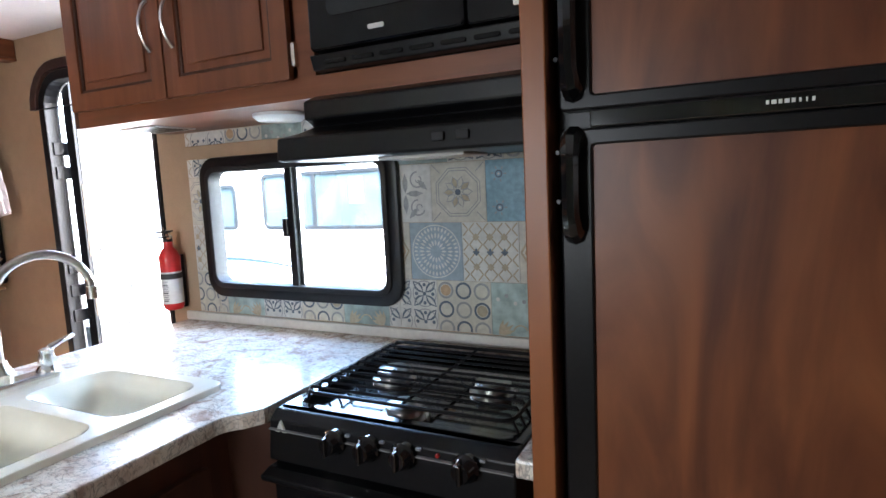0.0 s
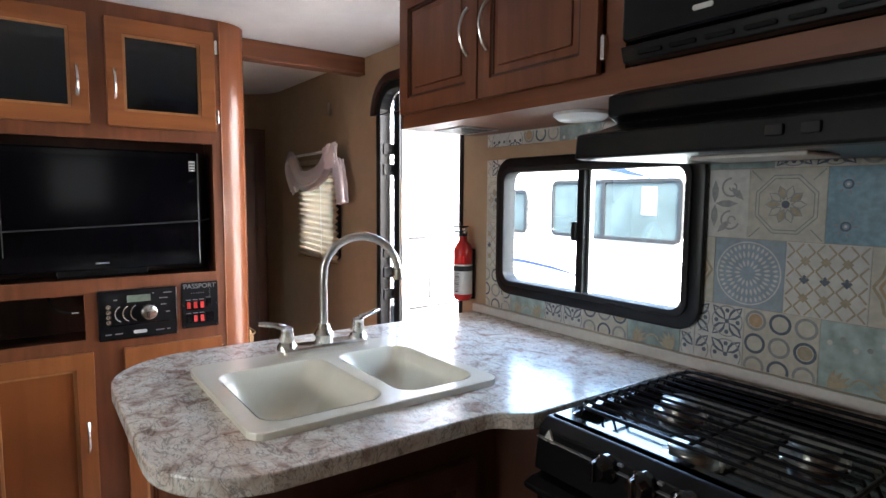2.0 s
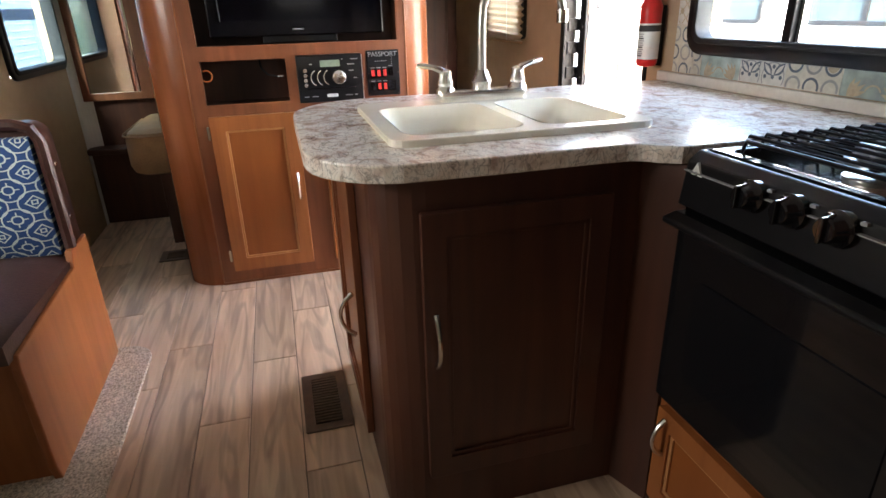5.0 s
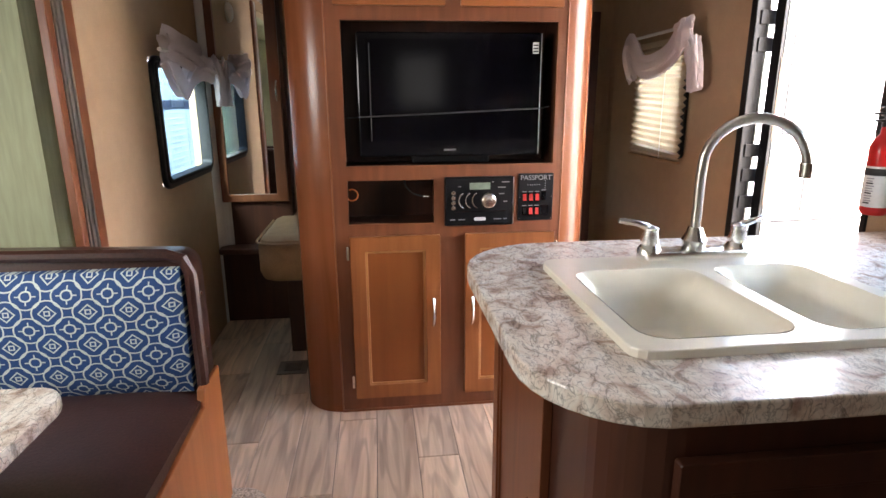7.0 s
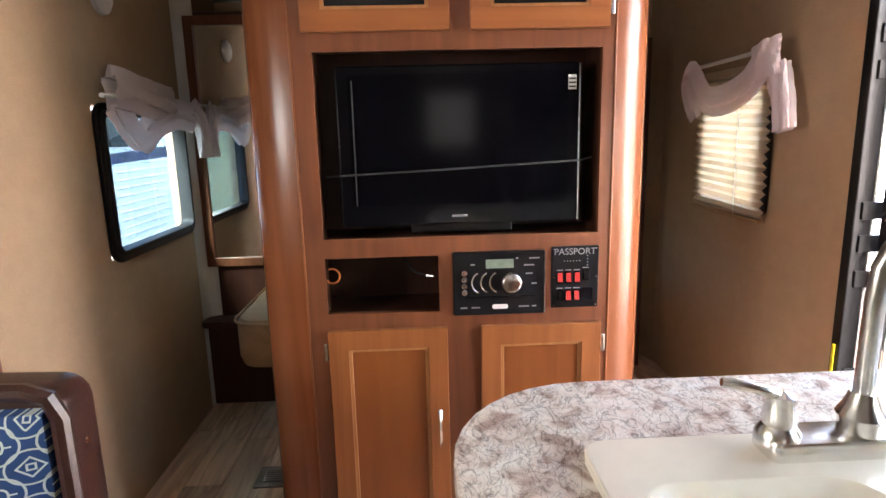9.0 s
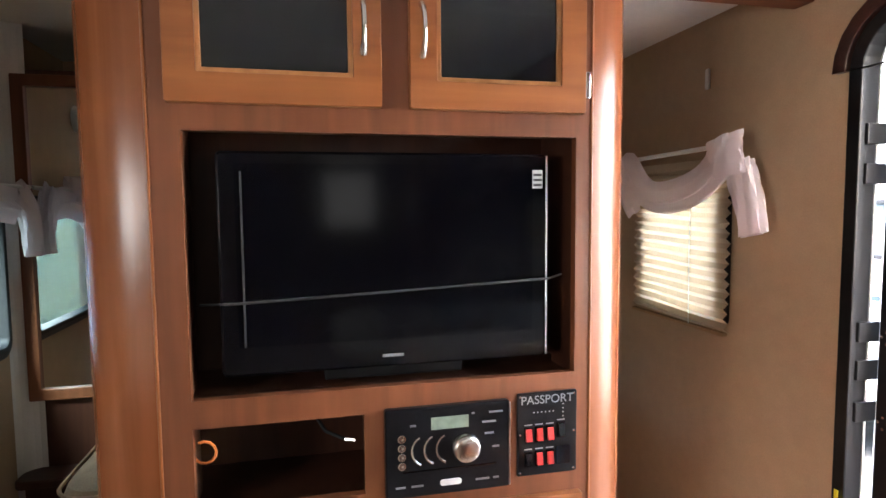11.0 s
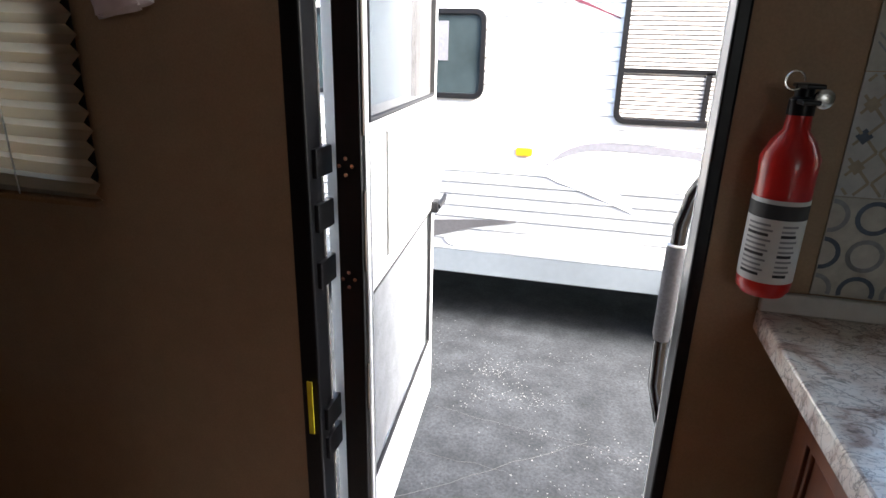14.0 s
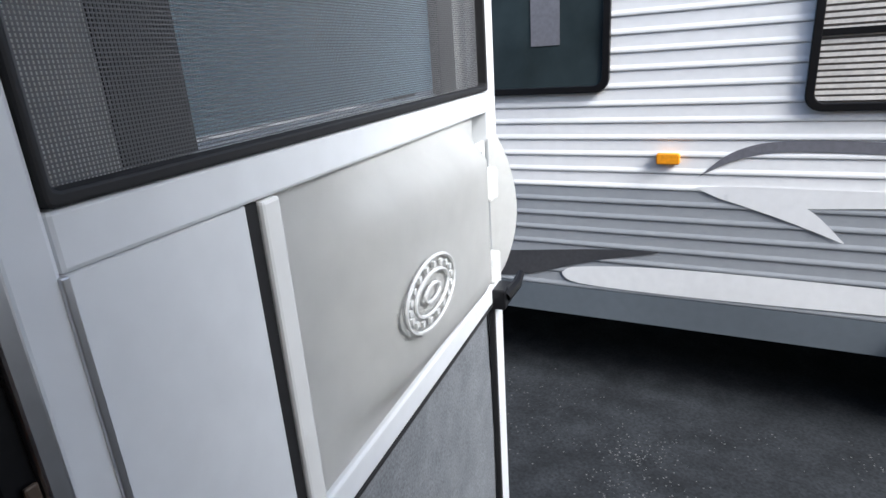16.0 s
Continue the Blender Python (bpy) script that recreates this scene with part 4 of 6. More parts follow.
for hy in (-0.06, 0.757):
    for hz in (0.14, 0.68, 1.63, 1.9):
        hinge(ent, "x", FXE, hy, hz, 1)
part("toe_strip", box(B(), -2.5, -0.11, 0.001, FXE + 0.004, 0.775, 0.012), CHERRY_Y, ent)

STRAP = plain("grey_nylon_strap", (0.06, 0.06, 0.063), 0.5)
tv = thing("television", "black flat television in a wood niche", "television", (-2.6, 0.34, 1.02))
part("housing", prism(B(), rr(0.0, 1.04, 0.69, 1.49, 0.012), "x", -2.62, -2.535), MWBLACK, tv, bevel=0.006)
part("screen", prism(B(), rr(0.035, 1.1, 0.655, 1.465, 0.003, 2), "x", -2.536, -2.5335), SCREEN, tv)
part("emblem", box(B(), -2.5345, 0.32, 1.062, -2.533, 0.365, 1.068), GREYINK, tv)
part("sticker", box(B(), -2.534, 0.655, 1.415, -2.5325, 0.678, 1.455), LABEL, tv, "small energy sticker")
for k in range(3):
    part("sticker_bar", box(B(), -2.5327, 0.657, 1.42 + 0.011 * k, -2.532, 0.676, 1.425 + 0.011 * k), INK, tv)
part("stand", box(B(), -2.66, 0.2, 1.013, -2.56, 0.5, 1.042), BLACK, tv, bevel=0.004)
part("edge_strip", box(B(), -2.534, 0.686, 1.045, -2.5325, 0.69, 1.486), ALU, tv)
# thin grey strip painted in for the reflection down the screen's left edge
part("edge_strip", box(B(), -2.534, 0.045, 1.1, -2.5325, 0.049, 1.45), STRAP, tv)
strap = thing("tv_strap", "thin pale strap stretched across the television", "strap", (-2.52, 0.34, 1.2))
part("band", tube(B(), ((-2.56, -0.04, 1.185), (-2.525, 0.03, 1.19), (-2.524, 0.3, 1.2), (-2.524, 0.6, 1.213), (-2.522, 0.69, 1.217), (-2.535, 0.725, 1.224)), 0.0028, 8), STRAP, strap, smooth=True)

stereo = thing("stereo", "black wall-mounted stereo with silver volume knob", "stereo", (-2.48, 0.45, 0.87))
body = part("body", prism(B(), rr(0.315, 0.778, 0.582, 0.966, 0.006, 3), "x", FXE - 0.02, FXE + 0.016), BLACK, stereo, bevel=0.004)
sx = FXE + 0.0165
part("display", box(B(), sx - 0.002, 0.41, 0.918, sx + 0.0008, 0.49, 0.944), LCD, stereo, "grey-green display")
part("volume_knob", lathe(B(), ((0.031, 0), (0.031, 0.012), (0.027, 0.022), (0.024, 0.024), (0.0, 0.023)), (sx - 0.002, 0.483, 0.876), "x", 28), CHROME, stereo, "silver volume knob", smooth=True)
for k in range(3):
    part("ring_button", tube(B(), [(sx, 0.395 + 0.026 * k + 0.026 * math.cos(radians(a)), 0.876 + 0.03 * math.sin(radians(a))) for a in range(110, 255, 16)], 0.0028, 6), CHROME, stereo)
for k in range(4):
    part("button", lathe(B(), ((0.0085, 0), (0.0085, 0.004), (0.0045, 0.005), (0.0, 0.003)), (sx - 0.001, 0.348, 0.848 + 0.019 * k), "x", 14), CHROME, stereo, smooth=True)
part("disc_slot", box(B(), sx - 0.002, 0.35, 0.832, sx + 0.001, 0.55, 0.835), BLACKGLOSS, stereo)
part("badge", prism(B(), rr(0.428, 0.797, 0.474, 0.81, 0.006), "x", sx - 0.002, sx + 0.001), LABEL, stereo, "white oval badge")
for by, bz, w in ((0.345, 0.802, 0.02), (0.38, 0.802, 0.025), (0.52, 0.802, 0.03), (0.55, 0.802, 0.012), (0.535, 0.9, 0.02), (0.535, 0.925, 0.03), (0.55, 0.945, 0.03), (0.55, 0.87, 0.015), (0.372, 0.93, 0.012), (0.5, 0.946, 0.006)):
    part("print", box(B(), sx - 0.002, by - w / 2, bz - 0.002, sx + 0.0006, by + w / 2, bz + 0.002), GREYINK, stereo)
part("edge_trim", box(B(), sx - 0.014, 0.5795, 0.782, sx + 0.001, 0.5825, 0.962), ALU, stereo)

sw = thing("switch_panel", "black monitor panel with red rocker switches", "switch panel", (-2.485, 0.67, 0.88))
part("plate", prism(B(), rr(0.602, 0.79, 0.741, 0.974, 0.004, 3), "x", FXE, FXE + 0.006), BLACK, sw, bevel=0.0015)
text_part("lettering", "PASSPORT", (FXE + 0.0066, 0.671, 0.957), 0.0265, "+x", GREYINK, sw, "grey lettering")
for k, (y, z, red) in enumerate(((0.627, 0.882, 1), (0.652, 0.882, 1), (0.677, 0.882, 1), (0.703, 0.888, 0), (0.627, 0.828, 0), (0.652, 0.828, 1), (0.677, 0.828, 1))):
    r = part("rocker_housing", prism(B(), rr(y - 0.009, z - 0.017, y + 0.009, z + 0.017, 0.002, 2), "x", FXE + 0.005, FXE + 0.009), BLACKGLOSS, sw)
    part("rocker", prism(B(), [(FXE + 0.008, z - 0.012), (FXE + 0.017, z - 0.012), (FXE + 0.011, z + 0.013), (FXE + 0.008, z + 0.013)], "y", y - 0.0065, y + 0.0065), REDSWITCH if red else BLACKGLOSS, r, "red rocker" if red else "")
    part("print", box(B(), FXE + 0.0055, y - 0.009, z + 0.02, FXE + 0.0064, y + 0.009, z + 0.0225), GREYINK, sw)
for k in range(6):
    part("led", lathe(B(), ((0.0018, 0), (0.0012, 0.001)), (FXE + 0.006, 0.64 + 0.009 * k, 0.93), "x", 8), GREYINK, sw)
for k in range(4):
    part("led", lathe(B(), ((0.0018, 0), (0.0012, 0.001)), (FXE + 0.006, 0.708, 0.917 + 0.009 * k), "x", 8), GREYINK, sw)
part("meter", prism(B(), rr(0.692, 0.81, 0.724, 0.85, 0.002, 2), "x", FXE + 0.005, FXE + 0.0075), DARKGLASS, sw)
for y in (0.609, 0.734):
    for z in (0.797, 0.882, 0.966):
        part("screw", lathe(B(), ((0.0028, 0), (0.002, 0.0015)), (FXE + 0.006, y, z), "x", 8), CHROME, sw)
cables = thing("cable", "orange cable end hanging in the empty stereo niche", "cable", (-2.52, -0.03, 0.86))
part("loop", tube(B(), arc((-0.035, 0.9), 0.022, 120, -170, 10, lambda u, v: (-2.515 - abs(u) * 0.1, u, v)), 0.003, 6), ORANGEWIRE, cables, smooth=True)
cables = thing("cable", "black cable with a metal plug in the niche", "cable", (-2.6, 0.2, 0.86))
part("lead", tube(B(), ((-2.7, 0.17, 0.95), (-2.66, 0.175, 0.91), (-2.6, 0.2, 0.888), (-2.56, 0.24, 0.882)), 0.004, 6), BLACKMATT, cables, smooth=True)
part("plug", tube(B(), ((-2.56, 0.24, 0.882), (-2.55, 0.262, 0.882)), 0.005, 8), CHROME, cables)

# ---- dinette ----
def lattice_cloth():
    """Royal blue cloth printed with a white ring lattice."""
    m, n, l, b = material("blue_lattice_cloth", (0.02, 0.11, 0.34), 0.8)
    tc, sep = n.new("ShaderNodeTexCoord"), n.new("ShaderNodeSeparateXYZ")
    l.new(tc.outputs["Object"], sep.inputs[0])

    def op(kind, a, b_=None, c=None):
        k = n.new("ShaderNodeMath")
        k.operation = kind
        for i, v in enumerate((a, b_, c)):
            if v is not None:
                l.new(v, k.inputs[i]) if hasattr(v, "is_linked") else setattr(k.inputs[i], "default_value", v)
        return k.outputs[0]

    masks = []

    def cell(off):
        p = [op("SUBTRACT", op("FRACT", op("ADD", op("DIVIDE", sep.outputs[i], w), off + 20)), 0.5) for i, w in ((1, 0.1), (2, 0.09))]
        a = [op("ABSOLUTE", q) for q in p]
        return a, op("SQRT", op("ADD", op("MULTIPLY", p[0], p[0]), op("MULTIPLY", p[1], p[1])))

    def band(d, at, half):
        return op("LESS_THAN", op("ABSOLUTE", op("SUBTRACT", d, at)), half)

    (ax, ay), da = cell(0.0)
    (bx, by), db = cell(0.5)
    masks += [band(da, 0.375, 0.02), band(db, 0.375, 0.02)]
    masks += [band(op("ADD", op("MULTIPLY", op("MAXIMUM", ax, ay), 0.2), op("MULTIPLY", da, 0.8)), 0.135, 0.022)]
    masks += [band(op("ADD", bx, by), 0.215, 0.026), band(op("MAXIMUM", bx, by), 0.062, 0.018)]
    spoke = op("MULTIPLY", op("LESS_THAN", op("MINIMUM", ax, ay), 0.018), op("MULTIPLY", op("GREATER_THAN", da, 0.14), op("LESS_THAN", da, 0.26)))
    masks.append(spoke)
    tot = masks[0]
    for k in masks[1:]:
        tot = op("MAXIMUM", tot, k)
    mx = n.new("ShaderNodeMixRGB")
    mx.inputs[1].default_value, mx.inputs[2].default_value = (0.012, 0.062, 0.2, 1), (0.56, 0.64, 0.63, 1)
    l.new(tot, mx.inputs[0]), l.new(mx.outputs[0], b.inputs["Base Color"])
    no, bp = n.new("ShaderNodeTexNoise"), n.new("ShaderNodeBump")
    no.inputs["Scale"].default_value, bp.inputs["Strength"].default_value, bp.inputs["Distance"].default_value = 500, 0.4, 0.001
    l.new(no.outputs[0], bp.inputs["Height"]), l.new(bp.outputs[0], b.inputs["Normal"])
    return m


LATTICE = lattice_cloth()
bench = thing("dinette_bench", "dinette bench with brown vinyl seat and blue lattice backrest", "bench", (-1.65, -1.0, 0))
part("base", box(B(), -1.97, -1.58, 0.001, -1.385, -0.462, 0.37), MAPLE, bench)
endp = [(-2.005, 0.001), (-1.372, 0.001), (-1.355, 0.06), (-1.352, 0.36), (-1.36, 0.395), (-1.83, 0.42), (-1.85, 0.47), (-2.005, 0.47)]
part("end_panel", prism(B(), endp, "y", -0.461, -0.44), MAPLE, bench, "orange-brown wood end panel", bevel=0.004)


def cushion(x0, y0, z0, x1, y1, z1, r, puff, lean=0.0):
    bm = B()
    nx, ny = 8, 18
    top, bot = [], []
    for i in range(nx + 1):
        for j in range(ny + 1):
            u, v = i / nx, j / ny
            e = (1 - abs(2 * u - 1) ** 5) * (1 - abs(2 * v - 1) ** 9)
            x, y = x0 + (x1 - x0) * u, y0 + (y1 - y0) * v
            top.append(bm.verts.new((x, y, z1 - r + (r + puff) * e + 0.002 * noise.noise((x * 9, y * 9, 1)))))
            bot.append(bm.verts.new((x, y, z0 + r * 0.6 * (1 - e))))
    w = ny + 1
    for g, flip in ((top, False), (bot, True)):
        for i in range(nx):
            for j in range(ny):
                q = (g[i * w + j], g[(i + 1) * w + j], g[(i + 1) * w + j + 1], g[i * w + j + 1])
                bm.faces.new(q[::-1] if flip else q)
    rim_ = [i * w for i in range(nx + 1)] + [nx * w + j for j in range(1, w)] + [i * w + ny for i in range(nx - 1, -1, -1)] + [j for j in range(ny - 1, 0, -1)]
    for a, b in zip(rim_, rim_[1:] + rim_[:1]):
        bm.faces.new((top[a], top[b], bot[b], bot[a]))
    return bm


part("seat_cushion", cushion(-1.93, -1.56, 0.37, -1.33, -0.45, 0.468, 0.03, 0.008), LEATHER, bench, "glossy brown vinyl seat cushion", smooth=True)
backc = cushion(0.0, -1.56, 0.0, 0.36, -0.475, 0.085, 0.03, 0.015)
bmesh.ops.transform(backc, matrix=Matrix(((0, 0, 1, -1.925), (0, 1, 0, 0), (1, 0, 0, 0.455), (0, 0, 0, 1))), verts=backc.verts[:])
part("backrest", backc, LATTICE, bench, "blue and white ring-lattice back cushion", smooth=True)
part("back_frame", prism(B(), [(-1.56, 0.4), (-0.462, 0.4), (-0.45, 0.44), (-0.45, 0.8)] + arc((-0.5, 0.8), 0.05, 0, 90, 4, f)[1:] + [(-1.0, 0.862), (-1.56, 0.855)], "x", -2.0, -1.9), LEATHER, bench, "brown vinyl back surround", bevel=0.012, smooth=True)
part("back_welt", tube(B(), ((-1.885, -0.452, 0.47), (-1.885, -0.452, 0.8), (-1.887, -0.468, 0.838), (-1.89, -0.51, 0.852), (-1.89, -1.0, 0.862), (-1.89, -1.55, 0.855)), 0.017, 8), LEATHER, bench, smooth=True)
for z in (0.55, 0.72):
    part("stud", lathe(B(), ((0.007, 0), (0.005, 0.003), (0.0, 0.004)), (-1.95, -0.4505, z), "y", 10), CHROME, bench)
table = thing("dinette_table", "dinette table with stone-look laminate top", "table", (-1.0, -1.05, 0))
part("tabletop", prism(B(), rr(-1.4, -1.56, -0.72, -0.53, 0.07, 6), "z", 0.695, 0.725), STONE, table, bevel=0.006, smooth=True)
part("pedestal", lathe(B(), ((0.15, 0.002), (0.15, 0.012), (0.04, 0.03), (0.03, 0.06), (0.03, 0.67), (0.12, 0.69), (0.12, 0.695)), (-1.06, -1.05, 0)), CHROME, table, smooth=True)
rug = thing("rug", "oatmeal looped carpet runner with bound edge beside the bench", "rug", (-1.6, -0.5, 0))
part("carpet", prism(B(), rr(-2.02, -0.75, -0.6, -0.325, 0.09, 8), "z", 0.003, 0.014), CARPET, rug, bevel=0.004)
part("binding", ring(B(), rr(-2.025, -0.755, -0.595, -0.32, 0.095, 8), rr(-1.985, -0.715, -0.635, -0.36, 0.06, 8), "z", 0.003, 0.0165), CARPET, rug, bevel=0.003)


def floor_vent(x0, y0, x1, y1, label):
    v = thing("floor_vent", label, "vent", ((x0 + x1) / 2, (y0 + y1) / 2, 0), "floor vents")
    part("frame", ring(B(), rr(x0, y0, x1, y1, 0.005, 2), rr(x0 + 0.03, y0 + 0.03, x1 - 0.03, y1 - 0.03, 0.003, 2), "z", 0.001, 0.007), BROWNMETAL, v, bevel=0.002)
    part("well", box(B(), x0 + 0.02, y0 + 0.02, 0.0005, x1 - 0.02, y1 - 0.02, 0.002), BLACK, v)
    n = int((x1 - x0 - 0.06) / 0.014)
    for k in range(n):
        xx = x0 + 0.034 + 0.014 * k
        part("slat", box(B(), xx, y0 + 0.028, 0.002, xx + 0.007, y1 - 0.028, 0.006), BROWNMETAL, v)


BROWNMETAL = plain("brown_metal", (0.12, 0.085, 0.06), 0.45, 0.3)
floor_vent(-1.65, 0.185, -1.36, 0.325, "brown slatted floor vent in front of the peninsula")
floor_vent(-3.0, -0.44, -2.86, -0.3, "brown slatted floor vent in the bedroom passage")

# ---- bedroom ----
bed = thing("bed", "tan-quilted mattress on a dark wood bed box", "bed", (-3.4, 0.25, 0))
part("box", box(B(), -4.1, -0.4, 0.001, -3.12, 1.03, 0.38), DARKWOOD, bed, bevel=0.004)
part("mattress", prism(B(), rr(-4.12, -0.53, -3.06, 1.09, 0.1, 6), "z", 0.385, 0.61), MATTRESS, bed, bevel=0.05, smooth=True)
part("piping", tube(B(), [(x, y, 0.585) for x, y in rr(-4.125, -0.535, -3.055, 1.095, 0.1, 6)] + [(-3.055, 0.99, 0.585)], 0.006, 6), MATTRESS, bed, smooth=True)
ward = thing("wardrobe", "dark wood wardrobe with tall mirror and low shelf", "wardrobe", (-3.9, -0.6, 0))
part("body", box(B(), -4.16, YS + 0.002, 0.42, -3.64, -0.42, 1.86), DARKWOOD, ward, bevel=0.004)
part("base", box(B(), -4.16, YS + 0.002, 0.001, -3.6, -0.41, 0.42), DARKWOOD, ward, bevel=0.004)
part("ledge", prism(B(), rr(-4.16, YS + 0.002, -3.52, -0.45, 0.03), "z", 0.42, 0.45), DARKWOOD, ward, bevel=0.006)
mf = part("mirror_frame", ring(B(), rr(-0.80, 0.70, -0.44, 1.84, 0.004, 2), rr(-0.76, 0.74, -0.5, 1.8, 0.003, 2), "x", -3.64, -3.615), CHERRY, ward, bevel=0.004)
part("mirror", box(B(), -3.638, -0.762, 0.738, -3.63, -0.498, 1.802), MIRROR, mf, "tall mirror")
pull(ward, "x", -3.616, -0.46, 1.3, 1, 0.1)
ward = thing("wardrobe", "dark wood wardrobe beyond the bed", "wardrobe", (-4.0, 1.27, 0))
part("body", box(B(), -4.16, 1.11, 0.001, -3.86, 1.42, 1.75), DARKWOOD, ward, bevel=0.004)
panel_door(ward, "x", -3.859, 1.13, 1.4, 0.1, 1.7, 1, DARKWOOD, DARKWOOD, 0.05)
folding = thing("folding_door", "dark wood bedroom door edge with steel hinge", "door", (-2.97, 0.93, 0))
part("leaf", box(B(), -3.02, 0.905, 0.01, -2.99, 0.93, 1.95), DARKWOOD, folding, bevel=0.003)
part("hinge", box(B(), -2.992, 0.931, 1.32, -2.978, 0.945, 1.42), CHROME, folding, bevel=0.002)
spk = thing("ceiling_speaker", "round white speaker in the ceiling", "speaker", (-2.03, 0.69, TOP))
part("bezel", lathe(B(), ((0.1, 0), (0.098, -0.008), (0.07, -0.016), (0.066, -0.012)), (-2.03, 0.69, TOP - 0.001)), WHITE, spk, smooth=True)
part("grille", lathe(B(), ((0.066, 0), (0.05, -0.003), (0.0, -0.004)), (-2.03, 0.69, TOP - 0.012)), plain("grey_speaker_grille", (0.45, 0.45, 0.45), 0.7, grain=0.4, scale=600), spk)
alarm = thing("wall_lamp", "small white oval fitting high on the bedroom wall", "lamp", (-2.98, YS, 1.78))
part("shell", lathe(B(), ((0.06, 0), (0.058, 0.015), (0.04, 0.028), (0.0, 0.03)), (-2.98, YS + 0.001, 1.78), "y"), WHITE, alarm, smooth=True)
hook = thing("wall_hook", "small clear hook on the beige wall", "hook", (-3.1, YN, 1.8))
part("plate", prism(B(), rr(-3.11, 1.77, -3.09, 1.84, 0.006), "y", YN - 0.008, YN - 0.001), TRIMWHITE, hook, bevel=0.002)


# ---- entry door ----
def door_outline(x0, x1, z0, z1, r):
    p = [(x0, z0), (x1, z0), (x1, z1 - r)] + arc((x1 - r, z1 - r), r, 0, 90, 6, f)[1:] + arc((x0 + r, z1 - r), r, 90, 180, 6, f)
    return p


jamb = tagged(part("door_frame", ring(B(), door_outline(-2.56, -1.868, -0.04, 1.855, 0.145), door_outline(-2.522, -1.889, -0.005, 1.817, 0.107), "y", YN - 0.008, 1.577), BLACK, None, "black metal frame of the entry door", 0.004), kind="structure")
arch = B()
o, i = door_outline(-2.60, -1.815, 1.70, 1.895, 0.185), door_outline(-2.561, -1.854, 1.70, 1.856, 0.146)
ring(arch, o[2:], i[2:], "y", YN - 0.02, YN - 0.001)
part("arch_trim", arch, LEATHER, jamb, "dark brown arched trim", bevel=0.003)
part("outer_flange", ring(B(), door_outline(-2.6, -1.82, -0.08, 1.89, 0.17), door_outline(-2.522, -1.889, -0.005, 1.817, 0.107), "y", 1.578, 1.583), WHITE, jamb)
for z in (0.45, 0.52, 0.835, 0.945, 1.045, 1.45, 1.55):
    h = part("hinge_plate", box(B(), -2.55, YN + 0.01, z - 0.026, -2.514, 1.606, z + 0.026), BLACK, jamb, bevel=0.002)
    for s in (-0.012, 0.012):
        part("screw", lathe(B(), ((0.004, 0), (0.003, -0.003)), (-2.528, YN + 0.01, z + s), "y", 8), CHROME, h)
part("tape", box(B(), -2.545, YN - 0.0145, 0.5, -2.534, YN - 0.012, 0.62), YELLOW, jamb, "strip of yellow tape")
part("threshold", box(B(), -2.52, YN - 0.02, -0.004, -1.89, 1.64, 0.008), ALU, jamb, bevel=0.003)

leaf = thing("entry_door", "white screen door latched to the entry door, swung open", "door", (-2.452, 1.609, 0))
leaf.rotation_euler = (0, 0, radians(5.2))
L = 0.765


def lp(name, bm, mat, label="", bevel=0.002, parent=leaf, smooth=False):
    return local_part(name, bm, mat, parent, label, bevel, smooth)


LZ0, LZ1 = 0.09, 1.83
lp("outer_leaf", ring(B(), rr(0.03, LZ0, L + 0.01, LZ1, 0.08, 6), rr(0.12, 1.11, L - 0.075, 1.72, 0.06, 6), "x", -0.085, -0.04), WHITE, "outer entry door")
lp("hinge_stile", box(B(), -0.048, -0.02, LZ0, -0.001, -0.001, LZ1), BLACK, "black hinge-side stile")
lp("edge_strip", box(B(), -0.03, -0.004, LZ0, 0.004, 0.008, LZ1), ALU)
for z0, z1 in ((0.12, 0.25), (0.52, 0.63), (0.83, 0.99), (1.09, 1.4)):
    lp("seal_strip", box(B(), 0.0, -0.012, z0, 0.0025, -0.005, z1), BROWNMETAL)
for z in (0.8, 1.02):
    for a, b in ((0, 0), (0.012, 0.016), (-0.012, 0.016), (0, 0.03)):
        lp("screw", lathe(B(), ((0.004, 0), (0.003, 0.003)), (-0.03 + a, -0.0205, z + b), "y", 8), CHROME, bevel=0)
for u0, u1 in ((0.112, 0.172), (L - 0.135, L - 0.075)):
    lp("window_bar", box(B(), -0.05, u0, 1.112, -0.036, u1, 1.735), BLACK, "black frame of the door window")
lp("window_bar", box(B(), -0.05, 0.172, 1.69, -0.036, L - 0.135, 1.735), BLACK, "black frame of the door window")
lp("window_pane", prism(B(), rr(0.15, 1.118, L - 0.1, 1.715, 0.01, 4), "x", -0.062, -0.058), PANE, "pale obscured glass")
st = B()
for u0, z0, u1, z1 in ((0.008, LZ0, 0.034, LZ1 - 0.02), (L - 0.045, LZ0, L, LZ1 - 0.02), (0.034, 1.076, L - 0.045, 1.108), (0.034, 0.765, L - 0.045, 0.797), (0.034, LZ0, L - 0.045, 0.30), (0.034, 1.76, L - 0.045, LZ1 - 0.02)):
    box(st, -0.03, u0, z0, 0.0, u1, z1)
lp("screen_frame", st, LEAFWHITE, "white screen door frame", bevel=0.003)
lp("edge_bead", box(B(), -0.002, 0.031, LZ0, 0.0025, 0.036, 1.076), ALU, bevel=0.001)
lp("spline", ring(B(), rr(0.034, 1.108, L - 0.045, 1.76, 0.004, 2), rr(0.039, 1.116, L - 0.05, 1.75, 0.004, 2), "x", -0.012, 0.003), BLACKMATT, "black mesh spline")
lp("upper_mesh", box(B(), -0.0115, 0.037, 1.113, -0.0105, L - 0.05, 1.752), MESH, "black insect mesh", bevel=0)
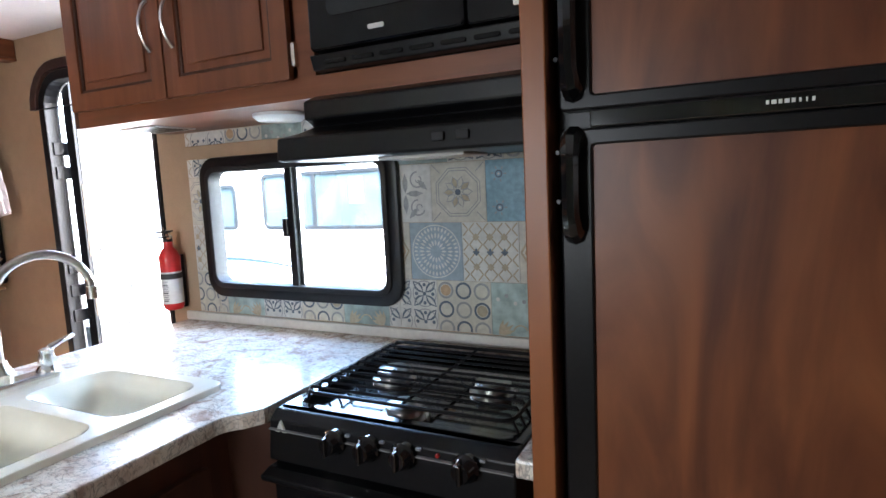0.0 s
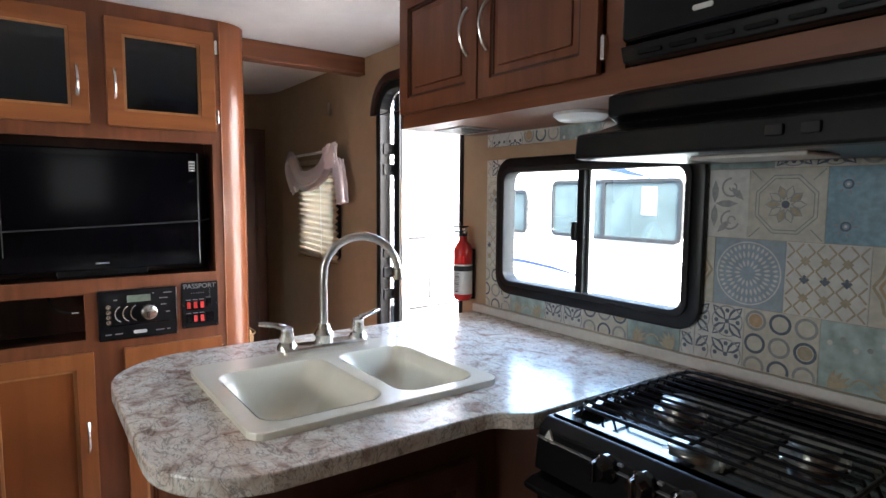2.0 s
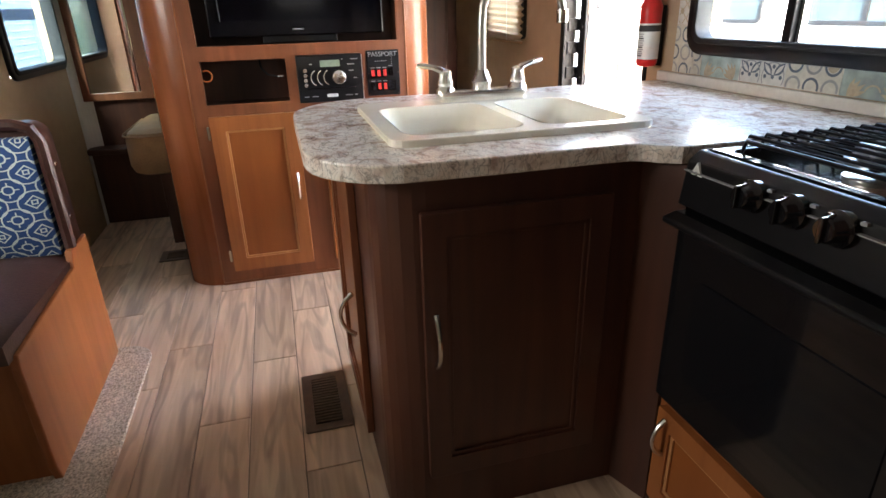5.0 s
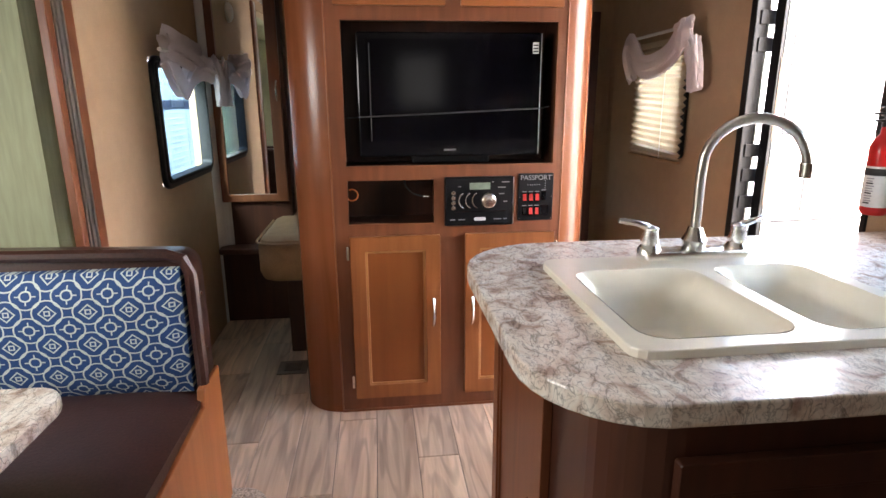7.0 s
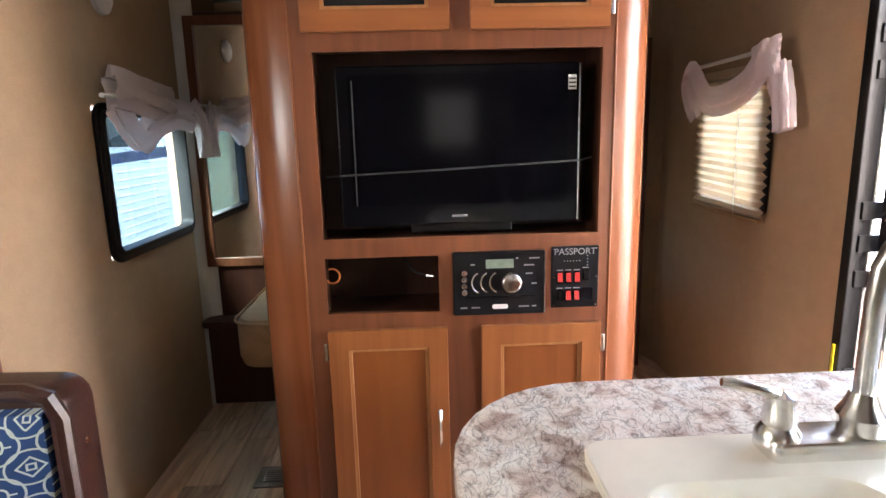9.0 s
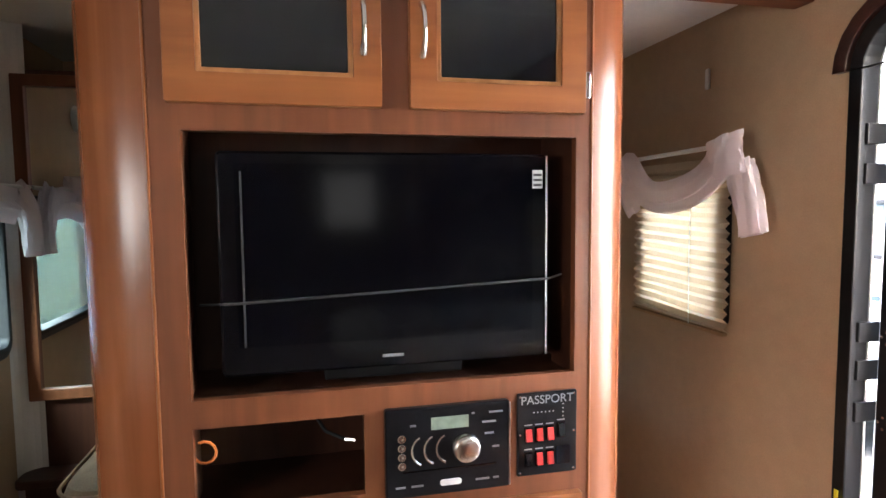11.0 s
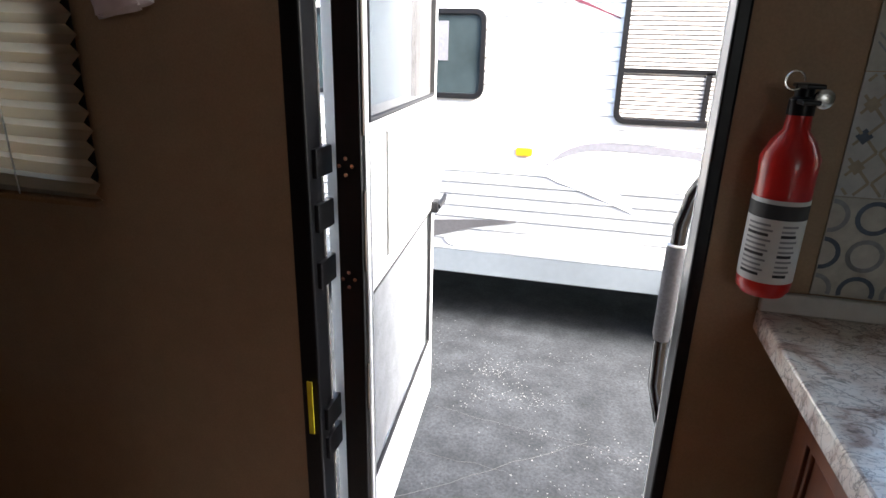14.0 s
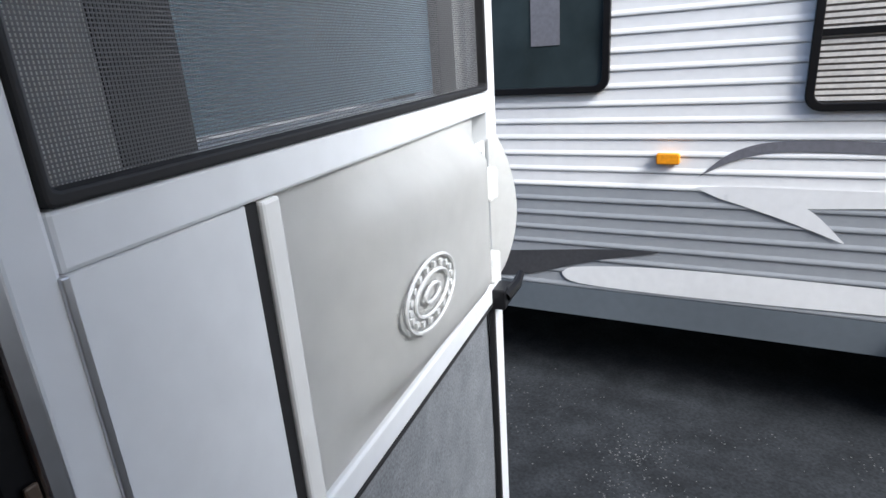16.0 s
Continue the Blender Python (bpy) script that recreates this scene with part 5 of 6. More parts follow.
lp("fixed_panel", box(B(), -0.02, 0.034, 0.797, -0.003, 0.169, 1.076), LEAFWHITE, "flat white panel")
lp("slot", box(B(), -0.022, 0.169, 0.798, -0.004, 0.181, 1.075), BLACKMATT, "dark slider track", bevel=0)
# bulged sliding panel with raised oval badge
sl = B()
nu, nz = 22, 16
grid = []
for a in range(nu + 1):
    for b in range(nz + 1):
        u, z = a / nu, b / nz
        uu, zz = 0.182 + u * (L - 0.285), 0.799 + z * 0.275
        e = max(0.0, min(1.0, (u - 0.1) / 0.25)) * max(0.0, min(1.0, (1 - u) / 0.12)) * min(1, z / 0.18) * min(1, (1 - z) / 0.18)
        grid.append(sl.verts.new((-0.006 + 0.042 * (e * e * (3 - 2 * e)) * (0.55 + 0.45 * u), uu, zz)))
for a in range(nu):
    for b in range(nz):
        k = a * (nz + 1) + b
        sl.faces.new((grid[k], grid[k + nz + 1], grid[k + nz + 2], grid[k + 1]))
bmesh.ops.solidify(sl, geom=sl.faces[:], thickness=0.004)
slider = lp("slider", sl, OFFWHITE, "bulged off-white sliding panel", 0, smooth=True)
lp("slider_edge", box(B(), -0.012, 0.181, 0.798, 0.001, 0.202, 1.075), OFFWHITE, bevel=0.003)


def oval(ru, rz, thick, c=(0.395, 0.92)):
    return tube(B(), [(0.031, c[0] + ru * math.cos(2 * math.pi * k / 36), c[1] + rz * math.sin(2 * math.pi * k / 36)) for k in range(37)], thick, 6)


for ru, rz in ((0.068, 0.038), (0.046, 0.022), (0.02, 0.009)):
    lp("badge_ring", oval(ru, rz, 0.0022), OFFWHITE, bevel=0, parent=slider, smooth=True)
for k in range(18):
    a = 2 * math.pi * k / 18
    lp("badge_mark", box(B(), 0.0285, 0.395 + 0.058 * math.cos(a) - 0.003, 0.92 + 0.029 * math.sin(a) - 0.003, 0.032, 0.395 + 0.058 * math.cos(a) + 0.003, 0.92 + 0.029 * math.sin(a) + 0.003), OFFWHITE, bevel=0, parent=slider)
for z in (0.84, 0.965):
    lp("finger_grip", prism(B(), [(L - 0.155, z), (L - 0.12, z - 0.004), (L - 0.12, z + 0.045), (L - 0.145, z + 0.04)], "x", 0.004, 0.036), OFFWHITE, bevel=0.005, parent=slider)
lp("strike_plate", box(B(), -0.012, L - 0.09, 0.802, -0.006, L - 0.045, 1.034), WHITE)
lp("track", box(B(), -0.008, L - 0.078, 0.83, -0.003, L - 0.069, 1.02), BLACKMATT, bevel=0)
guard = B()
gp = [[], []]
for k in range(17):
    t = k / 16
    z = 0.805 + 0.235 * t
    out = 0.03 * math.sin(math.pi * t) ** 0.8
    gp[0].append(guard.verts.new((0.001, L - 0.05, z)))
    gp[1].append(guard.verts.new((0.004 + out, L - 0.02 + 0.006 * math.sin(math.pi * t), z)))
for k in range(16):
    guard.faces.new((gp[0][k], gp[0][k + 1], gp[1][k + 1], gp[1][k]))
bmesh.ops.solidify(guard, geom=guard.faces[:], thickness=0.004)
lp("hand_guard", guard, WHITE, "curved white pull guard", 0, smooth=True)
lt = lp("latch", box(B(), -0.002, L - 0.06, 0.755, 0.022, L - 0.01, 0.79), BLACK, "black door latch", 0.004)
lp("latch_tongue", tube(B(), ((0.02, L - 0.045, 0.775), (0.032, L - 0.02, 0.788), (0.034, L + 0.005, 0.8)), [0.01, 0.009, 0.006], 8), BLACK, bevel=0, parent=lt, smooth=True)
lm = B()
vs = [[lm.verts.new((-0.012 + 0.003 * noise.noise((a * 1.7, b * 0.6, 3.0)) + 0.0025 * math.sin(a * 1.3 + b * 0.35), 0.034 + (L - 0.079) * a / 14, 0.30 + 0.455 * b / 14)) for b in range(15)] for a in range(15)]
for a in range(14):
    for b in range(14):
        lm.faces.new((vs[a][b], vs[a + 1][b], vs[a + 1][b + 1], vs[a][b + 1]))
lp("lower_mesh", lm, MESHGREY, "grey lower mesh, slightly rippled", 0, smooth=True)
lp("lower_spline", ring(B(), rr(0.034, 0.30, L - 0.045, 0.765, 0.003, 2), rr(0.04, 0.306, L - 0.055, 0.759, 0.003, 2), "x", -0.009, 0.001), BLACKMATT)
lp("bottom_sweep", box(B(), -0.085, -0.01, LZ0 - 0.02, -0.02, L + 0.01, LZ0 - 0.001), BLACKMATT, bevel=0)

grab = thing("grab_handle", "black folding grab handle with foam grip beside the doorway", "handle", (-1.83, 1.7, 0.9))
path = [(-1.778, 1.605, 1.25), (-1.778, 1.66, 1.22), (-1.788, 1.7, 1.16), (-1.823, 1.73, 1.08), (-1.863, 1.745, 1.0), (-1.876, 1.745, 0.94), (-1.878, 1.745, 0.7), (-1.876, 1.74, 0.6), (-1.858, 1.72, 0.53), (-1.808, 1.66, 0.47), (-1.778, 1.605, 0.46)]
part("tube", tube(B(), path, 0.0145, 12), BLACKGLOSS, grab, smooth=True)
part("grip", tube(B(), ((-1.877, 1.745, 0.9), (-1.878, 1.745, 0.89), (-1.878, 1.745, 0.71), (-1.878, 1.745, 0.7)), [0.0155, 0.018, 0.018, 0.0155], 12), plain("grey_foam", (0.1, 0.1, 0.11), 0.8, grain=0.2, scale=200), grab, "grey foam grip", smooth=True)
part("collar", lathe(B(), ((0.016, 0), (0.019, 0.001), (0.019, 0.0035), (0.016, 0.005)), (-1.877, 1.745, 0.898), n=16), WHITE, grab, smooth=True)

ext = thing("fire_extinguisher", "red fire extinguisher with white label by the doorway", "fire extinguisher", (-1.80, 1.475, 0.905))
EX, EY = -1.80, 1.478
part("cylinder", lathe(B(), ((0.02, 0), (0.032, 0.003), (0.038, 0.012), (0.039, 0.02), (0.039, 0.175), (0.04, 0.2), (0.03, 0.222), (0.018, 0.236), (0.0165, 0.256), (0.0, 0.257)), (EX, EY, 0.905), n=28), RED, ext, smooth=True)
lab = part("label", lathe(B(), ((0.0394, 0), (0.0397, 0.0005), (0.0397, 0.118), (0.0394, 0.1185)), (EX, EY, 0.932), n=28), LABEL, ext, "white instruction label", smooth=True)
part("band", lathe(B(), ((0.0398, 0), (0.04, 0.0005), (0.04, 0.02), (0.0398, 0.0205)), (EX, EY, 1.024), n=28), INK, lab, smooth=True)
for k in range(11):
    z = 0.942 + 0.0072 * k
    for a0, a1 in ((195, 240 + (k * 7) % 13), (268, 296 + (k * 5) % 9)):
        bm = B()
        pts = [radians(a0 + (a1 - a0) * t / 5) for t in range(6)]
        lo = [bm.verts.new((EX + 0.0401 * math.cos(a), EY + 0.0401 * math.sin(a), z)) for a in pts]
        hi = [bm.verts.new((EX + 0.0401 * math.cos(a), EY + 0.0401 * math.sin(a), z + (0.003 if k % 4 else 0.0042))) for a in pts]
        for t in range(5):
            bm.faces.new((lo[t], lo[t + 1], hi[t + 1], hi[t]))
        part("print_line", bm, GREYINK if k % 4 else INK, lab)
vv = part("valve", lathe(B(), ((0.018, 0), (0.018, 0.02), (0.013, 0.024), (0.013, 0.04)), (EX, EY, 1.161), n=14), BLACK, ext, "black valve head", smooth=True)
part("lever", box(B(), EX - 0.012, EY - 0.045, 1.196, EX + 0.012, EY + 0.02, 1.202), BLACK, ext, bevel=0.002)
part("carry_handle", box(B(), EX - 0.012, EY - 0.04, 1.176, EX + 0.012, EY - 0.012, 1.182), BLACK, ext, bevel=0.002)
part("gauge", lathe(B(), ((0.013, 0), (0.013, -0.008), (0.011, -0.009), (0.0, -0.009)), (EX + 0.022, EY - 0.008, 1.183), "y", 14), CHROME, ext, smooth=True)
part("pull_pin", tube(B(), [(EX - 0.018 + 0.012 * math.cos(a / 3), EY - 0.01, 1.205 + 0.012 * math.sin(a / 3)) for a in range(19)], 0.0014, 6), CHROME, ext)
ext.scale = (0.9, 0.92, 0.97)
ext.location.z += 0.018
bracket = thing("wall_bracket", "black wall bracket behind the fire extinguisher", "bracket", (EX, YN, 0.9))
part("plate", box(B(), EX - 0.012, EY + 0.036, 0.925, EX + 0.012, YN - 0.001, 1.12), BLACK, bracket, bevel=0.002)


# ---- neighbouring trailers ----
def trailer(name, label, x0, x1, y, deep, z0, z1, s, grey_to=-9.0):
    """A travel trailer: lapped siding on the side that faces us, grey skirt, roof edge. s: +1 if it faces -y."""
    th = thing(name, label, "trailer", ((x0 + x1) / 2, y + s * deep / 2, GZ))
    ya, yb = sorted((y + s * 0.02, y + s * deep))
    part("body", box(B(), x0 + 0.02, ya, z0 + 0.02, x1 - 0.02, yb, z1), SIDING, th, bevel=0.02)
    part("roof", box(B(), x0, ya - 0.01, z1, x1, yb + 0.01, z1 + 0.06), WHITE, th, bevel=0.02)
    part("underbody", box(B(), x0 + 0.3, y + s * 0.5 if s > 0 else yb - 2.2, GZ + 0.25, x1 - 0.3, y + s * 2.2 if s > 0 else ya + 1.2, z0 + 0.03), BLACKMATT, th)
    n = int((z1 - z0 - 0.18) / 0.084)
    bm = prism(B(), [(y + s * 0.019, 0.0), (y - s * 0.003, 0.0), (y - s * 0.007, 0.006), (y - s * 0.007, 0.016), (y - s * 0.002, 0.03), (y, 0.082), (y + s * 0.019, 0.083)], "x", x0, x1)
    first = part("siding_board", bm, SIDING, th)
    first.location = (0, 0, z0 + 0.18)
    low = first.data.copy()
    low.materials[0] = SIDINGGREY
    for k in range(1, n):
        c = first.copy()
        scene.collection.objects.link(c)
        c.location = (0, 0, z0 + 0.18 + 0.084 * k)
        if c.location.z < grey_to:
            c.data = low
    if grey_to > z0 + 0.18:
        first.data = low
    sk = part("skirt", prism(B(), [(y + s * 0.1, z0), (y + s * 0.0, z0 + 0.005), (y - s * 0.006, z0 + 0.178), (y + s * 0.02, z0 + 0.179)], "x", x0, x1), SKIRT, th, "blue-grey skirt panel")
    return th


def outside_window(parent, y, s, x0, z0, x1, z1, split_z=None, split_x=None, blinds=False):
    w = part("window", ring(B(), rr(x0, z0, x1, z1, 0.07, 6), rr(x0 + 0.035, z0 + 0.035, x1 - 0.035, z1 - 0.035, 0.045, 6), "y", y - s * 0.035, y - s * 0.004), BLACK, parent, "black-framed window", bevel=0.004)
    if blinds:
        # flat dark sheet whose colour stands in for the shade between the slats
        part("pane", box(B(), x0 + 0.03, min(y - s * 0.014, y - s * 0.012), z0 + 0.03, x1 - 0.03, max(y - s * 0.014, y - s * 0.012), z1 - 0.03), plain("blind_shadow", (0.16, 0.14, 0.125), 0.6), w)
        k, z = 0, z0 + 0.045
        while z < z1 - 0.05:
            part("blind_slat", box(B(), x0 + 0.036, y - 0.024, z, x1 - 0.036, y - 0.016, z + 0.016), plain("cream_slat", (0.6, 0.57, 0.53), 0.6) if k == 0 else bpy.data.materials["cream_slat"], w)
            z += 0.026
            k += 1
    else:
        part("pane", box(B(), x0 + 0.03, min(y - s * 0.02, y - s * 0.016), z0 + 0.03, x1 - 0.03, max(y - s * 0.02, y - s * 0.016), z1 - 0.03), TINTGLASS, w)
    if split_z:
        part("bar", box(B(), x0 + 0.03, y - 0.034, split_z - 0.014, x1 - 0.03, y - 0.018, split_z + 0.014), BLACK, w)
        part("bar", box(B(), split_x - 0.016, y - 0.034, z0 + 0.03, split_x + 0.016, y - 0.018, split_z), BLACK, w)
    return w


def decal(parent, top, bot, y, mat, label):
    """A painted swoosh between two curves of (x, z), thin on the siding."""
    bm = B()
    n = 24

    def at(c, t):
        t *= len(c) - 1
        k = min(int(t), len(c) - 2)
        u = t - k
        p0, p1, p2, p3 = (Vector(c[max(k - 1, 0)]), Vector(c[k]), Vector(c[k + 1]), Vector(c[min(k + 2, len(c) - 1)]))
        return 0.5 * (2 * p1 + (p2 - p0) * u + (2 * p0 - 5 * p1 + 4 * p2 - p3) * u * u + (3 * p1 - p0 - 3 * p2 + p3) * u ** 3)

    a = [at(top, k / n) for k in range(n + 1)]
    b = [at(bot, k / n) for k in range(n + 1)]
    va = [bm.verts.new((p[0], y, p[1])) for p in a]
    vb = [bm.verts.new((p[0], y, p[1] - 0.0005)) for p in b]
    for k in range(n):
        bm.faces.new((va[k], va[k + 1], vb[k + 1], vb[k]))
    return part("decal", bm, mat, parent, label)


NY = 4.55
nb = trailer("travel_trailer", "white travel trailer with ribbed siding and grey skirt parked opposite", -10.5, 3.5, NY, 2.4, -0.33, 2.25, 1, 0.4)
outside_window(nb, NY, 1, -1.93, 0.82, -0.80, 1.72, 1.145, -1.40, True)
wide = outside_window(nb, NY, 1, -4.24, 0.93, -2.77, 1.49)
part("bar", box(B(), -3.6, NY - 0.034, 0.96, -3.565, NY - 0.018, 1.46), BLACK, wide)
part("grey_patch", box(B(), -3.17, NY - 0.0235, 1.17, -3.02, NY - 0.0215, 1.415), GREYDECAL, wide, "grey rectangle on the window pane")
outside_window(nb, NY, 1, -5.14, 0.93, -4.6, 1.4)
part("lamp_lens", prism(B(), rr(-2.53, 0.575, -2.42, 0.63, 0.012), "y", NY - 0.04, NY - 0.004), AMBERLENS, nb, "amber marker lamp", bevel=0.006)
DY = NY - 0.0085
decal(nb, ((-2.33, 0.515), (-2.17, 0.645), (-1.91, 0.69), (-1.28, 0.655), (-0.5, 0.5)), ((-2.33, 0.515), (-2.15, 0.605), (-1.9, 0.64), (-1.28, 0.605), (-0.5, 0.49)), DY, GREYDECAL, "dark grey swoosh")
decal(nb, ((-2.34, 0.46), (-2.2, 0.47), (-1.9, 0.47), (-1.3, 0.46), (-0.4, 0.4)), ((-2.34, 0.455), (-2.15, 0.385), (-1.9, 0.375), (-1.3, 0.4), (-0.4, 0.37)), DY, SIDING, "white swoosh")
decal(nb, ((-2.2, 0.43), (-2.0, 0.41), (-1.85, 0.37), (-1.7, 0.225)), ((-2.2, 0.4), (-2.0, 0.335), (-1.85, 0.28), (-1.7, 0.22)), DY - 0.0015, SIDING, "white swoosh tail")
decal(nb, ((-3.9, 0.0), (-3.3, 0.045), (-2.85, 0.09), (-2.5, 0.108)), ((-3.9, -0.13), (-3.3, -0.11), (-2.85, 0.02), (-2.5, 0.1)), DY, DARKDECAL, "charcoal swoosh")
decal(nb, ((-3.01, -0.06), (-2.92, -0.02), (-2.5, 0.015), (-1.8, 0.02), (-0.6, 0.0)), ((-3.01, -0.075), (-2.92, -0.118), (-2.5, -0.13), (-1.8, -0.12), (-0.6, -0.09)), DY - 0.0015, SIDING, "white swoosh")
decal(nb, ((-3.9, 2.05), (-3.0, 1.86), (-2.4, 1.63), (-1.95, 1.45)), ((-3.9, 2.0), (-3.0, 1.8), (-2.4, 1.6), (-1.95, 1.44)), DY, MAROON, "maroon swoosh")
decal(nb, ((-5.2, 2.22), (-4.5, 2.0), (-3.8, 1.72), (-3.1, 1.5)), ((-5.2, 2.16), (-4.5, 1.92), (-3.8, 1.63), (-3.1, 1.49)), DY, BLUEDECAL, "blue swoosh")
decal(nb, ((-4.4, 2.2), (-3.8, 1.99), (-3.2, 1.72), (-2.8, 1.56)), ((-4.4, 2.17), (-3.8, 1.95), (-3.2, 1.67), (-2.8, 1.555)), DY, GREYDECAL, "dark grey swoosh")
decal(nb, ((-5.4, 0.62), (-4.8, 0.64), (-4.2, 0.6), (-3.6, 0.5)), ((-5.4, 0.57), (-4.8, 0.6), (-4.2, 0.57), (-3.6, 0.5)), DY, BLUEDECAL, "blue stripe")
part("fender", prism(B(), [(-1.42, -0.33), (-1.38, -0.2), (-1.32, -0.11), (-1.22, -0.055), (-1.1, -0.04), (0.1, -0.04), (0.22, -0.055), (0.32, -0.11), (0.38, -0.2), (0.42, -0.33), (0.28, -0.36), (0.05, -0.27), (-0.15, -0.27), (-0.42, -0.36), (-0.62, -0.36), (-0.9, -0.27), (-1.1, -0.27), (-1.28, -0.34)], "y", NY - 0.06, NY - 0.008), WHITE, nb, "white wheel-arch skirt", bevel=0.01)
for wx in (-1.0, -0.1):
    w = part("wheel", lathe(B(), ((0.2, 0.0), (0.28, 0.0), (0.32, 0.03), (0.335, 0.07), (0.335, 0.15), (0.3, 0.2), (0.0, 0.2)), (wx, NY + 0.12, GZ + 0.335), "y", 36), TYRE, nb, "black tyre", smooth=True)
    r = part("rim", lathe(B(), ((0.205, -0.004), (0.2, 0.02), (0.17, 0.03), (0.07, 0.015), (0.06, -0.005), (0.0, -0.006)), (wx, NY + 0.12, GZ + 0.335), "y", 30), ALU, w, "alloy rim", smooth=True)
sb = trailer("travel_trailer", "white travel trailer with blue stripe seen through the bedroom window", -16.0, -3.4, -2.9, 2.4, -0.3, 2.3, -1)
decal(sb, ((-11, 1.25), (-9, 1.25), (-6, 1.15), (-4, 1.1)), ((-11, 1.1), (-9, 1.12), (-6, 1.05), (-4, 1.02)), -2.9 + 0.0085, BLUEDECAL, "blue stripe")
outside_window(sb, -2.9, -1, -7.4, 1.25, -6.9, 1.75)

# pale grit and fine cracks in the asphalt
rnd = random.Random(11)
verts, faces = [], []
for cl in range(60):
    cx, cy, spread = rnd.uniform(-4.2, 0.8), rnd.uniform(1.9, 4.5), rnd.uniform(0.03, 0.16)
    for k in range(rnd.randint(30, 90)):
        x, y, q = rnd.gauss(cx, spread * 1.6), rnd.gauss(cy, spread * 0.8), rnd.uniform(0.0015, 0.006)
        i = len(verts)
        a = rnd.uniform(0, 6.28)
        verts += [(x + q * math.cos(a + t), y + q * math.sin(a + t), GZ + 0.001 + 0.0006 * (t > 3)) for t in (0, 1.5, 3.2, 4.6)]
        faces.append((i, i + 1, i + 2, i + 3))
me = bpy.data.meshes.new("asphalt_grit")
me.from_pydata(verts, [], faces)
me.materials.append(CHALK)
tagged(new("asphalt_grit", me), "pale grit scattered on the dark asphalt", "grit", kind="stuff")
for (xa, ya), (xb, yb) in (((-3.2, 2.4), (-1.9, 3.4)), ((-2.8, 3.5), (-0.9, 3.2)), ((-3.4, 3.1), (-2.3, 3.05))):
    pts = [(xa + (xb - xa) * t / 14 + 0.02 * noise.noise((t * 0.7, xa, 2)), ya + (yb - ya) * t / 14 + 0.03 * noise.noise((t * 0.7, ya, 9)), GZ + 0.001) for t in range(15)]
    tagged(part("asphalt_crack", tube(B(), pts, 0.0011, 5), GREYCRACK), "thin pale crack line in the asphalt", kind="structure")


# ---- floor planks ----
floor = new("floor")
tagged(floor, "grey-brown oak vinyl plank floor", kind="structure")
PW, PL = 0.148, 0.93
cache = {}


def plank_mesh(length, width):
    key = (round(length, 3), round(width, 3))
    if key not in cache:
        g, e = 0.0012, 0.0018
        lo = [(g, g), (length - g, g), (length - g, width - g), (g, width - g)]
        hi = [(g + e, g + e), (length - g - e, g + e), (length - g - e, width - g - e), (g + e, width - g - e)]
        me = bpy.data.meshes.new("plank")
        me.from_pydata([(x, y, -0.006) for x, y in lo] + [(x, y, -0.0012) for x, y in lo] + [(x, y, 0) for x, y in hi], [],
                       [(8, 9, 10, 11)] + [(i, (i + 1) % 4, 4 + (i + 1) % 4, 4 + i) for i in range(4)] + [(4 + i, 4 + (i + 1) % 4, 8 + (i + 1) % 4, 8 + i) for i in range(4)])
        me.materials.append(PLANK)
        cache[key] = me
    return cache[key]


rnd = random.Random(4)
row, y = 0, -1.6
while y < YN - 0.01:
    w = min(PW, YN - y)
    xa, xb = (XW, XE) if y > YS - 0.08 else (-2.12, 0.65)
    x = xa - (row * 0.37 + rnd.uniform(0, 0.25)) % PL
    while x < xb:
        a, b = max(x, xa), min(x + PL, xb)
        if b - a > 0.03:
            ob = new("plank", plank_mesh(b - a, w))
            ob.parent = floor
            ob.location = (a, y, 0)
        x += PL
    y += PW
    row += 1

# ---- patterned backsplash tiles ----
T_CREAM = plain("tile_cream", (0.55, 0.53, 0.45), 0.45, grain=0.12, scale=60, stain=0.12)
T_WHITE = plain("tile_white", (0.6, 0.6, 0.56), 0.45, grain=0.1, scale=60, stain=0.12)
T_BLUE = plain("tile_blue", (0.2, 0.36, 0.44), 0.45, grain=0.2, scale=70, stain=0.2)
T_GREYBLUE = plain("tile_grey_blue", (0.29, 0.36, 0.41), 0.45, grain=0.12, scale=60, stain=0.12)
T_TEAL = plain("tile_teal_worn", (0.33, 0.42, 0.4), 0.5, grain=0.3, scale=30, stain=0.3)
T_DARK = plain("tile_slate_print", (0.1, 0.13, 0.17), 0.5, grain=0.2, scale=90)
T_TAN = plain("tile_tan_print", (0.42, 0.35, 0.24), 0.5, grain=0.15, scale=90)
T_GREY = plain("tile_grey_print", (0.3, 0.31, 0.31), 0.5, grain=0.15, scale=90)
T_ORANGE = plain("tile_ochre_print", (0.5, 0.34, 0.2), 0.5, grain=0.15, scale=90)
TS = 0.167
YB = YN - 0.0035


